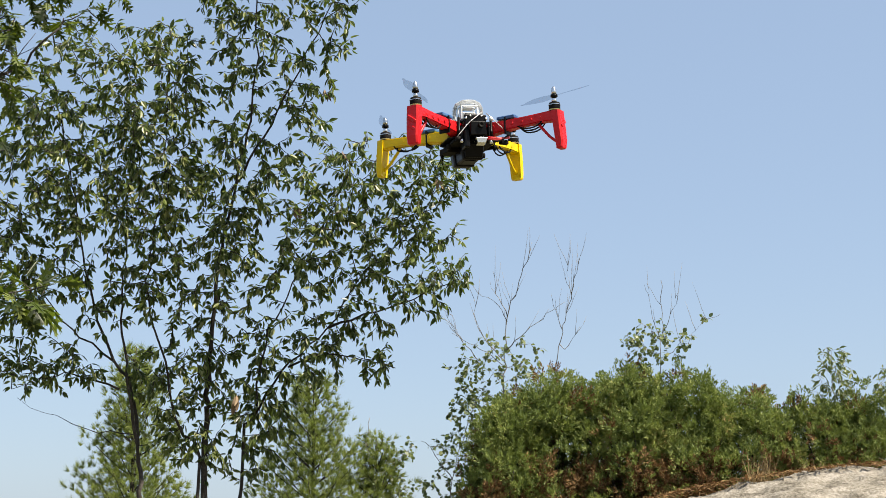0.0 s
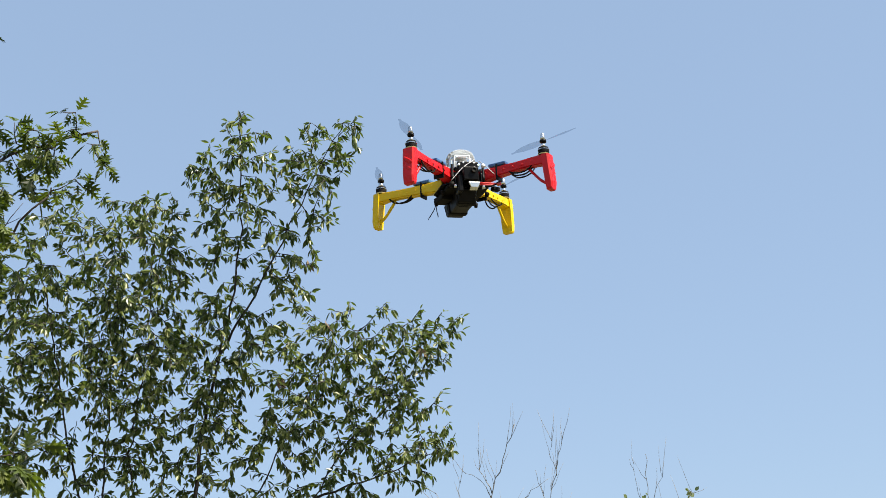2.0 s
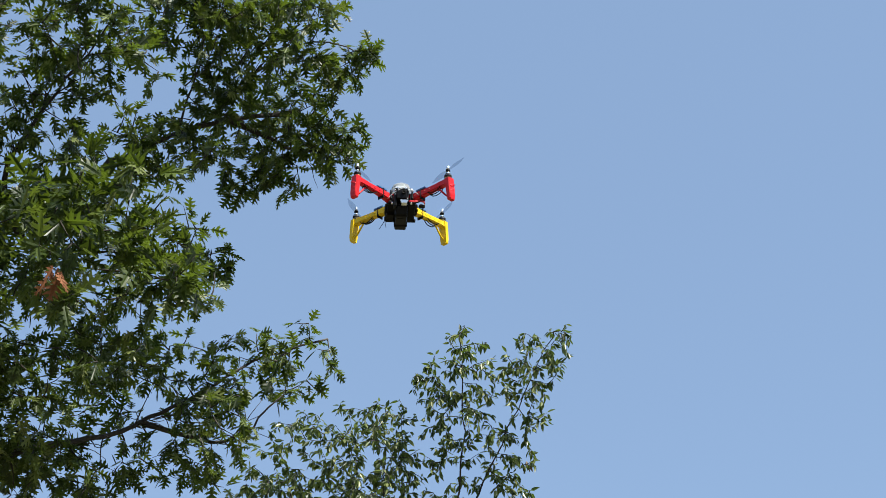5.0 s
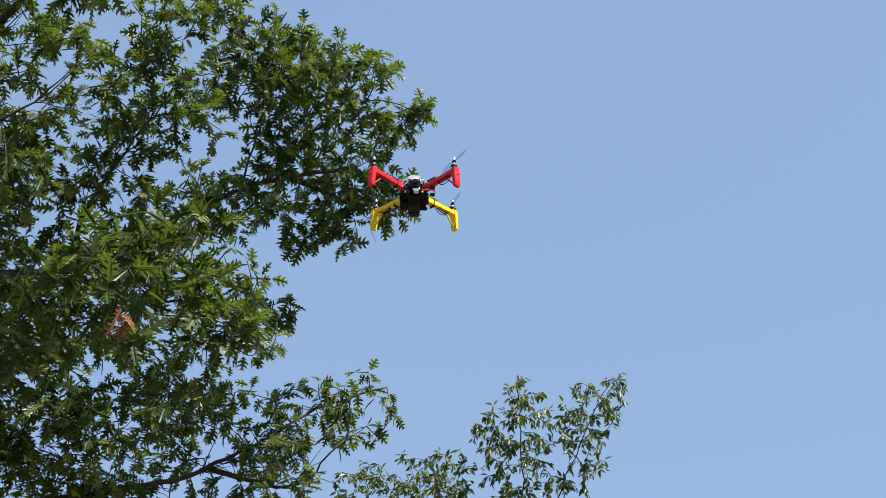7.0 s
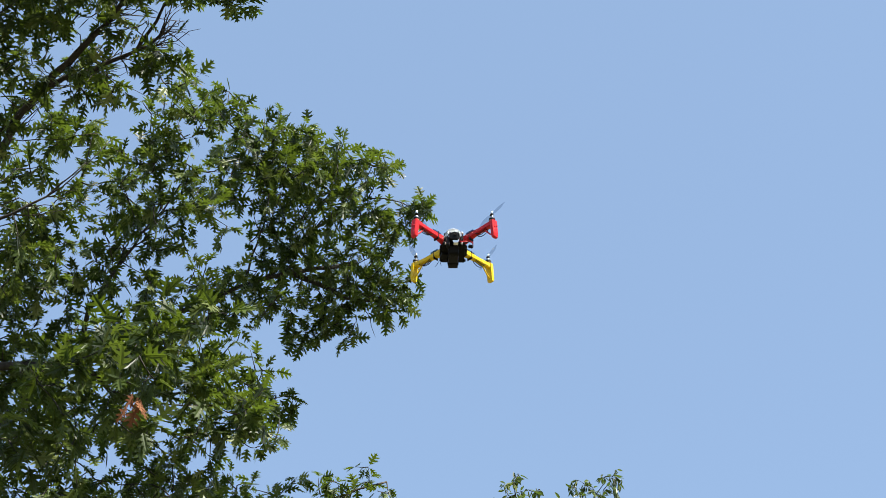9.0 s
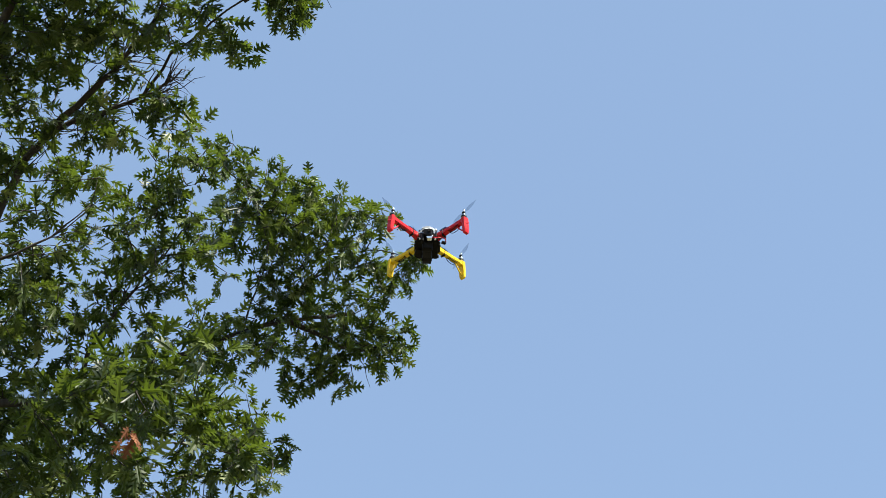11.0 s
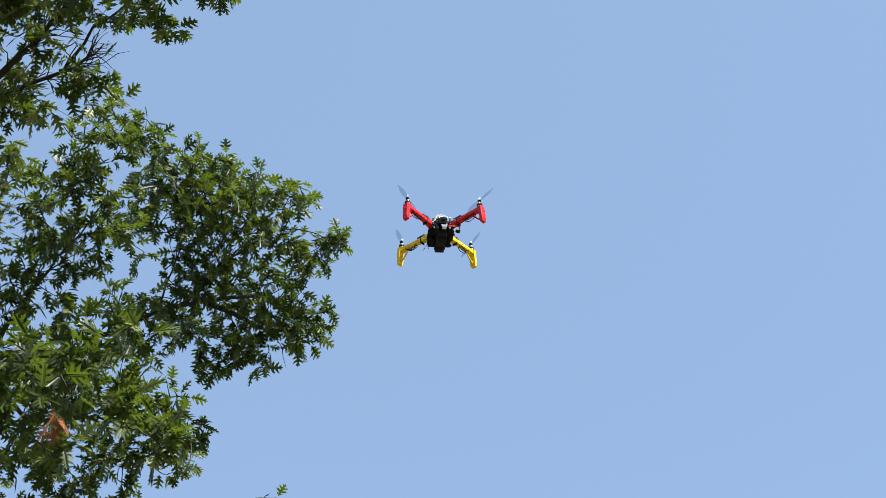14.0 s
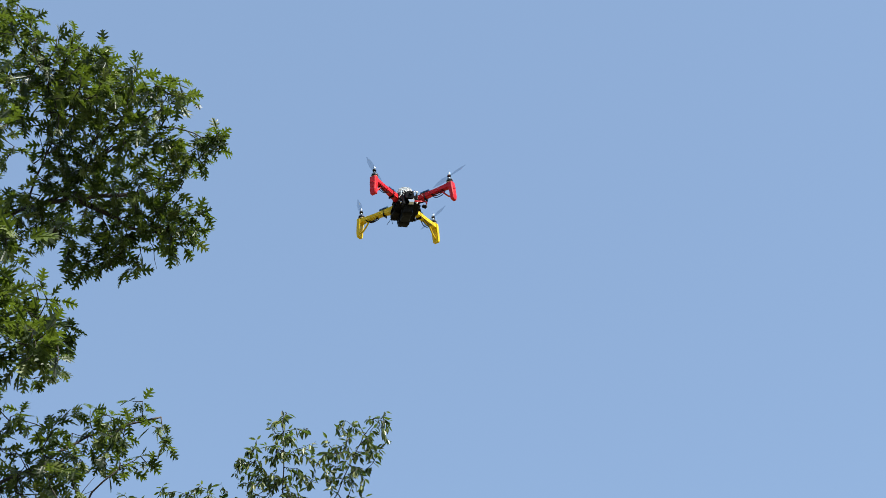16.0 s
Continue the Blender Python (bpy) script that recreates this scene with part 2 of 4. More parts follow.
def smooth_path(pts, step):
    """Catmull-Rom points along a few control points."""
    p = [np.array(q, float) for q in pts]
    if len(p) == 2:
        k = max(2, int(np.linalg.norm(p[1] - p[0]) / step) + 1)
        return [p[0] + (p[1] - p[0]) * i / k for i in range(k + 1)]
    q = [2 * p[0] - p[1]] + p + [2 * p[-1] - p[-2]]
    out = []
    for i in range(1, len(q) - 2):
        k = max(2, int(np.linalg.norm(q[i + 1] - q[i]) / step) + 1)
        for j in range(k):
            t = j / k
            out.append(0.5 * (2 * q[i] + (q[i + 1] - q[i - 1]) * t + (2 * q[i - 1] - 5 * q[i] + 4 * q[i + 1] - q[i + 2]) * t * t
                              + (3 * q[i] - q[i - 1] - 3 * q[i + 1] + q[i + 2]) * t ** 3))
    return out + [p[-1]]


def tube(verts, faces, pts, radii, sides=6):
    """Adds a tapering tube along pts to the lists verts and faces."""
    base = len(verts)
    pts = [np.asarray(p, float) for p in pts]
    ref = np.array([0.31, 0.17, 0.93])
    for i, p in enumerate(pts):
        d = pts[min(i + 1, len(pts) - 1)] - pts[max(i - 1, 0)]
        d = d / (np.linalg.norm(d) + 1e-9)
        if abs(d @ ref) > 0.97:
            ref = np.array([0.9, 0.3, 0.1])
        u = np.cross(d, ref)
        u /= np.linalg.norm(u) + 1e-9
        w = np.cross(d, u)
        for k in range(sides):
            a = 2 * math.pi * k / sides
            verts.append(p + radii[i] * (math.cos(a) * u + math.sin(a) * w))
    for i in range(len(pts) - 1):
        for k in range(sides):
            a, b = base + i * sides + k, base + i * sides + (k + 1) % sides
            faces.append((a, b, b + sides, a + sides))
    faces.append(tuple(base + k for k in range(sides))[::-1])
    faces.append(tuple(base + (len(pts) - 1) * sides + k for k in range(sides)))


def wire(pts, radius, sides=6, step=0.01):
    """A bent wire or rod as a bmesh."""
    v, f = [], []
    p = smooth_path(pts, step)
    tube(v, f, p, [radius] * len(p), sides)
    bm = bmesh.new()
    vs = [bm.verts.new(tuple(q)) for q in v]
    for q in f:
        bm.faces.new([vs[i] for i in q])
    return bm


def limb(r0, r1, *pts):
    return r0, r1, pts


def lobe(centre, radii, count):
    return np.array(centre), np.array(radii), count


def unit(v):
    return v / (np.linalg.norm(v) + 1e-9)


def grow(limbs, lobes, rng, step=0.16, bend=0.12, inset=0.0):
    """Limbs as smooth paths, and twigs that reach from the nearest wood into the lobes of the crown."""
    paths, nodes = [], []
    for r0, r1, pts in limbs:
        p = smooth_path(pts, step)
        for i in range(1, len(p) - 1):
            p[i] = p[i] + rng.normal(0, 0.012, 3)
        paths.append((p, [r1 + (r0 - r1) * (1 - i / (len(p) - 1)) ** 1.6 for i in range(len(p))]))
        nodes += p[1:]
    base = np.array(nodes)
    tips = []
    for c, r, n in lobes:
        for _ in range(n):
            d = unit(rng.normal(0, 1, 3)) * rng.random() ** 0.36
            tips.append(c + d * np.maximum(r - inset, 0.08))
    tips.sort(key=lambda p: float(np.min(((base - p) ** 2).sum(1))))
    store = np.zeros((len(base) + len(tips) * 8, 3))
    store[:len(base)] = base
    used = len(base)
    twigs = []
    for tip in tips:
        gap = ((store[:used] - tip) ** 2).sum(1)
        k = int(np.argmin(gap))
        a = store[k].copy()
        length = math.sqrt(gap[k])
        if length < 0.08:
            continue
        side = rng.normal(0, bend * length, 3)
        side[2] -= 0.05 * length
        mid = (a + tip) / 2 + side
        n = max(3, min(7, int(length / 0.14)))
        pts = [(1 - t) ** 2 * a + 2 * t * (1 - t) * mid + t * t * tip for t in (i / n for i in range(n + 1))]
        twigs.append(pts)
        store[used:used + n] = pts[1:]
        used += n
    return paths, twigs


def leaf_outline(half, curl=0.16, slim=1.0):
    """Two faces along the midrib from the half outline of a leaf, folded and curled a little."""
    rib = [(x, 0.0, -curl * x * x) for x, _ in half]
    left = [(x, y * slim, 0.10 * y - curl * x * x - 0.35 * y * y) for x, y in half[1:-1]]
    right = [(x, -y, z) for (x, y, z) in left]
    verts = [rib[0], rib[-1]] + left + right
    k = len(left)
    return np.array(verts), [tuple([0] + list(range(2 + k - 1, 1, -1))[::-1] + [1])[::-1], tuple([0] + list(range(2 + k, 2 + 2 * k)) + [1])]


OAK_SHAPE = leaf_outline([(0, 0), (0.11, 0.012), (0.15, 0.06), (0.20, 0.15), (0.31, 0.255), (0.27, 0.14), (0.295, 0.065), (0.34, 0.12), (0.40, 0.29), (0.55, 0.47), (0.515, 0.33), (0.58, 0.33),
                          (0.51, 0.17), (0.525, 0.075), (0.60, 0.16), (0.67, 0.29), (0.82, 0.40), (0.76, 0.235), (0.72, 0.12), (0.75, 0.065), (0.83, 0.115), (0.94, 0.185), (0.90, 0.06), (1, 0)], 0.24, 0.90)
CHERRY_SHAPE = leaf_outline([(0, 0), (0.10, 0.035), (0.26, 0.150), (0.46, 0.195), (0.68, 0.155), (0.86, 0.070), (1, 0)], 0.38)
ROUND_SHAPE = leaf_outline([(0, 0), (0.12, 0.02), (0.22, 0.28), (0.45, 0.42), (0.70, 0.34), (0.90, 0.12), (1, 0)])


def leaf_frames(twigs, rng, spacing, start, spread, droop, size, per_end=0, tilt=0.6):
    """Place, axes and length of every leaf along the twigs."""
    out = []
    for pts in twigs:
        total = sum(np.linalg.norm(b - a) for a, b in zip(pts, pts[1:]))
        n = max(2, int(min(total, 0.9) * (1 - start) / spacing)) + per_end
        for i in range(n):
            s = start + (1 - start) * (i + rng.random()) / n if i < n - per_end else 1.0 - 0.06 * rng.random()
            if total > 0.9:
                s = 1 - (1 - s) * 0.9 / total
            q = s * (len(pts) - 1)
            k = min(int(q), len(pts) - 2)
            p = pts[k] + (pts[k + 1] - pts[k]) * (q - k)
            d = unit(unit(pts[k + 1] - pts[k]) * 0.55 + rng.normal(0, spread, 3) + np.array([0, 0, -droop]))
            up = np.array([0, 0, 1.0]) + rng.normal(0, tilt, 3)
            z = unit(up - (up @ d) * d)
            out.append((p, d, np.cross(z, d), z, size * (0.65 + 0.55 * rng.random())))
    return out


def leaf_mesh(name, frames, shape, material):
    v0, f0 = shape
    verts, faces = [], []
    for p, d, y, z, s in frames:
        base = len(verts)
        q = p + 0.12 * s * d + s * (v0[:, :1] * d + v0[:, 1:2] * y + v0[:, 2:] * z)
        verts.extend(map(tuple, q))
        faces.extend(tuple(base + i for i in f) for f in f0)
    return mesh_of(name, verts, faces, material)


def single_leaves(frames, shape, material, parent, name="leaf"):
    """Leaves as objects of their own on one shared mesh."""
    me = mesh_of(name, shape[0], shape[1], material)
    for p, d, y, z, s in frames:
        ob = new(name, me)
        ob.parent = parent
        m = Matrix([[d[i] * s, y[i] * s, z[i] * s, p[i] + 0.12 * s * d[i]] for i in range(3)] + [[0, 0, 0, 1]])
        ob.matrix_basis = m


def wood(name, paths, material, parent, sides=8, label=""):
    v, f = [], []
    for p, r in paths:
        tube(v, f, p, r, sides)
    return part_mesh(name, mesh_of(name, v, f, material, True), parent, label)


def twig_paths(twigs, thick, thin):
    out = []
    for pts in twigs:
        n = len(pts) - 1
        r = min(1.8, 0.6 + 0.5 * sum(np.linalg.norm(b - a) for a, b in zip(pts, pts[1:])))
        out.append((pts, [(thick + (thin - thick) * i / n) * r for i in range(n + 1)]))
    return out


def broadleaf_tree(name, label, limbs, lobes, shape, leaf_mat, bark, rng, spec, twig=(0.009, 0.003), singles=0, bare=0, near=(), near_size=0.0, inset=0.0, sprays=()):
    """A tree: one trunk mesh, each limb, the twigs, the joined leaves, and the nearest leaves one by one."""
    tree = tagged(new(name), label, "tree")
    paths, twigs = grow(limbs, lobes, rng, inset=inset)
    for i, pr in enumerate(paths):
        wood("trunk" if i == 0 else "limb", [pr], bark, tree, 9)
    tw = wood("twigs", twig_paths(twigs, *twig), bark, tree, 4)
    tagged(tw, kind="stuff")
    joints = [(p[k], unit(p[k] - p[k - 1])) for p, _ in paths[1:] for k in range(3, int(len(p) * 0.72))]
    for _ in range(bare):
        a, way = joints[int(rng.integers(len(joints)))]
        way = unit(way * 0.7 + rng.normal(0, 0.55, 3))
        L = 0.2 + 0.35 * rng.random()
        bow = rng.normal(0, 0.30 * L, 3)
        wood("bare_twig", [([a + way * L * t + bow * t * t + rng.normal(0, 0.01, 3) * (t > 0) for t in (0, 0.25, 0.5, 0.75, 1)], [0.0070, 0.0058, 0.0046, 0.0036, 0.0020])], bark, tree, 4)
    for k in sprays:
        p = paths[k][0]
        for _ in range(16):
            i = int(rng.integers(len(p) // 3, int(len(p) * 0.62)))
            way = unit(unit(p[i] - p[i - 1]) + rng.normal(0, 0.34, 3))
            L = 0.18 + 0.26 * rng.random()
            bow = rng.normal(0, 0.38 * L, 3)
            pts = [p[i] + way * L * t + bow * t * t + rng.normal(0, 0.014, 3) * (t > 0) for t in (0, 0.2, 0.4, 0.6, 0.8, 1)]
            twig_ob = wood("bare_twig", [(pts, [0.0062, 0.0054, 0.0046, 0.0038, 0.003, 0.0018])], bark, tree, 4)
            side = unit(way + rng.normal(0, 0.5, 3)) * L * 0.5
            wood("fork", [([pts[2], pts[2] + side * 0.5 + bow * 0.1, pts[2] + side], [0.004, 0.003, 0.0015])], bark, twig_ob, 4)
    fr = leaf_frames(twigs, rng, **spec)
    if near:
        close = grow(limbs, near, rng, inset=inset)[1]
        for q in twig_paths(close, *twig):
            wood("twig", [q], bark, tree, 4)
        fr += leaf_frames(close, rng, **dict(spec, size=near_size))
    fr.sort(key=lambda q: q[0][1])
    part_mesh("leaves", leaf_mesh("leaves", fr[singles:], shape, leaf_mat), tree, kind="stuff")
    single_leaves(fr[:singles], shape, leaf_mat, tree)
    return tree, fr


# ---- ground and rock ----
def ease(u):
    u = min(1.0, max(0.0, u))
    return u * u * (3 - 2 * u)


def ground_height(x, y):
    return 4.55 * ease((y - 13.0) / 6.0) * ease((x + 0.9) / 2.2) * (1 - 0.9 * ease((y - 26) / 30)) + 0.0


def build_ground():
    v, f = [], []
    xs = [-2500, -900, -300, -120, -60, -30] + [-20 + 0.8 * i for i in range(56)] + [30, 60, 120, 300, 900, 2500]
    ys = [-2500, -900, -300, -120, -60, -30, -15] + [-8 + 0.8 * i for i in range(56)] + [42, 60, 120, 300, 900, 2500]
    for y in ys:
        for x in xs:
            h = ground_height(x, y) + 0.10 * noise.noise((x * 0.5, y * 0.5, 3.0)) + 0.04 * noise.noise((x * 1.7, y * 1.7, 8.0))
            v.append((x, y, h))
    w = len(xs)
    for j in range(len(ys) - 1):
        for i in range(w - 1):
            f.append((j * w + i, j * w + i + 1, (j + 1) * w + i + 1, (j + 1) * w + i))
    tagged(new("ground", mesh_of("ground", v, f, SOIL, True)), "dry sandy soil with thin grass, rising to a low hill", "ground", kind="structure")


def build_rock():
    bm = bmesh.new()
    bmesh.ops.create_icosphere(bm, subdivisions=7, radius=1)
    for q in bm.verts:
        n = q.co.copy()
        q.co = Vector((n.x * 6.6, n.y * 2.4, n.z * 1.35))
        k = 0.13 * noise.fractal(q.co * 0.8, 1.0, 2.0, 5) + 0.05 * noise.fractal(q.co * 5.0, 0.8, 2.0, 5)
        q.co += n * k
    me = bpy.data.meshes.new("granite_outcrop")
    bm.to_mesh(me)
    bm.free()
    me.materials.append(GRANITE)
    me.polygons.foreach_set("use_smooth", [True] * len(me.polygons))
    ob = new("granite_outcrop", me)
    ob.matrix_basis = pose(7.9, 17.7, 4.02, 0, -1.5, 4)
    tagged(ob, "broad pale grey granite outcrop, weathered and lichen spotted", "rock")


build_ground()
build_rock()


# ---- plan of the two large trees ----
CHERRY_LIMBS = [
    limb(0.065, 0.006, (-2.75, 12.74, -0.10), (-3.03, 13.11, 5.22), (-3.26, 12.84, 6.12), (-3.44, 12.64, 6.66), (-3.54, 12.35, 7.42), (-3.66, 11.87, 8.45)),
    limb(0.019, 0.004, (-3.02, 13.11, 5.19), (-3.07, 13.05, 5.45), (-3.14, 12.87, 6.12), (-3.16, 12.67, 6.78), (-3.08, 12.46, 7.44), (-2.93, 11.92, 8.75)),
    limb(0.080, 0.006, (-2.40, 12.84, -0.10), (-2.38, 13.29, 4.94), (-2.34, 13.13, 5.79), (-2.26, 12.89, 6.70), (-2.17, 12.72, 7.25), (-1.98, 12.48, 7.96), (-1.78, 12.14, 8.75), (-1.71, 11.72, 9.55), (-1.71, 11.46, 9.97)),
    limb(0.045, 0.004, (-2.50, 12.64, -0.10), (-2.42, 13.24, 4.76), (-2.61, 13.08, 5.44), (-2.75, 12.89, 6.12), (-2.89, 12.62, 6.89), (-2.69, 12.26, 7.97), (-2.58, 11.84, 8.89)),
    limb(0.055, 0.005, (-2.15, 12.74, -0.10), (-2.02, 13.35, 4.94), (-1.87, 13.25, 5.57), (-1.58, 13.18, 6.03), (-1.10, 13.11, 6.48), (-0.69, 12.96, 7.05), (-0.15, 12.82, 7.49)),
    limb(0.013, 0.004, (-1.89, 13.26, 5.51), (-1.74, 13.09, 6.31), (-1.38, 12.90, 7.04), (-0.96, 12.66, 7.82), (-0.66, 12.47, 8.30)),
    limb(0.015, 0.004, (-1.10, 13.11, 6.48), (-0.46, 13.09, 6.68), (0.37, 12.99, 6.98)),
    limb(0.013, 0.004, (-1.52, 13.17, 6.08), (-0.99, 13.19, 6.20), (-0.41, 13.26, 6.07)),
    limb(0.015, 0.004, (-2.08, 12.55, 7.74), (-1.56, 12.27, 8.55), (-1.14, 11.95, 9.27), (-0.84, 11.69, 9.76), (-0.67, 11.55, 10.00)),
    limb(0.013, 0.003, (-3.21, 12.93, 5.84), (-3.70, 12.76, 5.99), (-4.22, 12.64, 5.82)),
    limb(0.007, 0.002, (-3.14, 13.35, 5.42), (-3.61, 13.22, 5.47), (-4.25, 12.96, 5.77)),
    limb(0.012, 0.003, (-3.26, 12.84, 6.12), (-3.74, 12.61, 6.49), (-3.98, 12.38, 6.97), (-4.22, 12.19, 7.27)),
]
CHERRY_LOBES = [
    lobe((-4.01, 12.20, 8.55), (0.42, 0.35, 0.52), 78),
    lobe((-2.55, 13.05, 6.14), (0.52, 0.35, 0.30), 56),
    lobe((-1.45, 13.10, 6.13), (0.52, 0.35, 0.34), 62),
    lobe((-1.98, 13.15, 5.75), (0.50, 0.35, 0.28), 42),
    lobe((-2.44, 13.20, 5.28), (0.36, 0.35, 0.30), 30),
    lobe((-1.72, 13.25, 5.35), (0.30, 0.35, 0.48), 44),
    lobe((-1.74, 11.75, 9.50), (0.54, 0.39, 0.72), 117),
    lobe((-0.97, 11.80, 9.56), (0.33, 0.35, 0.63), 75),
    lobe((-2.08, 11.76, 9.38), (0.28, 0.35, 0.32), 31),
    lobe((-1.34, 12.18, 8.79), (0.41, 0.35, 0.51), 68),
    lobe((-2.88, 11.94, 8.74), (0.67, 0.42, 0.57), 123),
    lobe((-3.50, 12.13, 7.98), (1.21, 0.60, 0.83), 321),
    lobe((-2.30, 12.41, 7.98), (0.89, 0.65, 0.89), 222),
    lobe((-0.64, 12.64, 7.90), (0.96, 0.42, 0.58), 161),
    lobe((0.11, 12.59, 8.06), (0.42, 0.35, 0.38), 49),
    lobe((-0.13, 12.83, 7.46), (0.55, 0.40, 0.71), 93),
    lobe((-0.95, 12.91, 7.14), (0.84, 0.42, 0.58), 136),
    lobe((-2.65, 12.72, 7.00), (1.09, 0.52, 0.71), 185),
    lobe((-4.04, 12.25, 7.26), (0.70, 0.51, 0.77), 136),
    lobe((0.27, 13.00, 6.96), (0.19, 0.35, 0.16), 13),
    lobe((-1.97, 13.05, 6.31), (0.97, 0.35, 0.45), 110),
    lobe((-0.93, 13.14, 6.43), (0.58, 0.35, 0.32), 61),
    lobe((-0.58, 13.25, 6.08), (0.26, 0.35, 0.14), 18),
    lobe((-3.85, 12.70, 6.05), (0.62, 0.35, 0.29), 75),
    lobe((-1.98, 13.18, 5.80), (0.65, 0.35, 0.33), 61),
    lobe((-2.71, 13.01, 5.96), (0.58, 0.35, 0.36), 75),
    lobe((-1.99, 13.30, 5.22), (0.46, 0.35, 0.39), 37),
    lobe((-0.05, 13.05, 6.82), (0.39, 0.35, 0.32), 37),
    lobe((-1.19, 12.61, 7.87), (0.70, 0.51, 0.77), 75),
    lobe((-0.74, 12.86, 7.32), (0.84, 0.56, 0.77), 86),
    lobe((-2.85, 12.18, 8.24), (0.95, 0.69, 0.95), 75),
    lobe((-1.67, 12.85, 7.09), (0.77, 0.52, 0.71), 61),
    lobe((-3.62, 12.56, 6.77), (0.77, 0.42, 0.58), 55),
    lobe((-2.55, 13.17, 5.39), (0.46, 0.35, 0.39), 43),
    lobe((-1.76, 13.27, 5.57), (0.39, 0.35, 0.33), 31),
    lobe((-2.51, 12.62, 7.35), (0.96, 0.61, 0.83), 86),
    lobe((-3.04, 12.32, 7.81), (0.83, 0.51, 0.70), 61),
    lobe((-3.45, 11.64, 9.01), (0.46, 0.35, 0.26), 37),
    lobe((-2.78, 11.73, 9.18), (0.55, 0.35, 0.23), 43),
    lobe((-2.12, 12.02, 8.89), (0.36, 0.35, 0.29), 31),
    lobe((-0.67, 11.62, 9.88), (0.24, 0.35, 0.27), 18),
    lobe((-4.49, 12.45, 6.18), (0.52, 0.35, 0.29), 31),
    lobe((0.39, 12.55, 8.13), (0.14, 0.35, 0.13), 13),
]
OAK_LIMBS = [
    limb(0.240, 0.045, (-7.30, 6.20, -0.10), (-6.90, 6.30, 5.20), (-5.42, 5.23, 9.13), (-4.98, 4.46, 9.80), (-4.54, 3.71, 10.31)),
    limb(0.045, 0.012, (-4.54, 3.71, 10.31), (-4.16, 3.23, 10.74), (-3.81, 2.80, 11.06), (-3.49, 2.53, 11.28)),
    limb(0.055, 0.008, (-5.42, 5.23, 9.13), (-4.87, 4.88, 9.71), (-4.41, 4.53, 10.13), (-3.57, 4.46, 10.43), (-3.07, 4.13, 10.64), (-2.52, 3.92, 10.84)),
    limb(0.030, 0.010, (-2.52, 3.92, 10.84), (-2.16, 3.82, 11.00), (-1.80, 3.75, 11.11)),
    limb(0.035, 0.008, (-4.27, 4.42, 10.09), (-3.52, 4.10, 10.64), (-3.21, 3.87, 10.88), (-3.01, 3.68, 11.05), (-2.67, 3.48, 11.24)),
    limb(0.022, 0.006, (-3.57, 4.46, 10.43), (-3.35, 4.45, 10.53), (-3.19, 4.39, 10.63)),
    limb(0.075, 0.020, (-6.90, 6.30, 5.20), (-5.88, 5.83, 8.14), (-4.76, 6.72, 8.97), (-4.10, 7.26, 9.78), (-3.45, 7.53, 10.29), (-2.62, 7.93, 10.65)),
    limb(0.035, 0.008, (-3.25, 7.74, 10.50), (-2.66, 8.12, 10.34), (-2.32, 8.17, 10.39)),
    limb(0.012, 0.003, (-3.64, 7.57, 10.28), (-3.37, 7.19, 10.75), (-3.35, 6.78, 11.11), (-3.44, 6.43, 11.34)),
    limb(0.022, 0.005, (-3.54, 7.76, 10.46), (-2.87, 7.55, 10.93), (-2.29, 7.54, 11.12), (-1.89, 7.75, 11.03)),
    limb(0.030, 0.007, (-4.76, 6.72, 8.97), (-4.61, 6.47, 9.45), (-4.24, 6.33, 9.92), (-3.82, 6.20, 10.46)),
    limb(0.028, 0.006, (-4.76, 6.72, 8.97), (-4.36, 6.91, 8.68), (-3.89, 7.03, 8.75), (-3.36, 7.36, 8.67)),
    limb(0.070, 0.010, (-6.90, 6.30, 5.20), (-5.53, 7.44, 6.96), (-4.39, 8.50, 7.70), (-3.78, 9.00, 8.27), (-3.34, 9.39, 8.80), (-2.68, 9.59, 9.09)),
    limb(0.030, 0.008, (-4.23, 8.95, 8.02), (-3.52, 9.30, 7.95), (-2.98, 9.24, 8.35)),
    limb(0.026, 0.005, (-5.35, 5.17, 9.24), (-4.68, 5.23, 9.58), (-4.20, 5.17, 9.93)),
    limb(0.022, 0.005, (-6.90, 6.30, 5.20), (-4.31, 8.38, 5.78), (-3.74, 8.36, 5.85), (-3.28, 8.42, 5.98), (-2.91, 8.53, 6.06)),
]
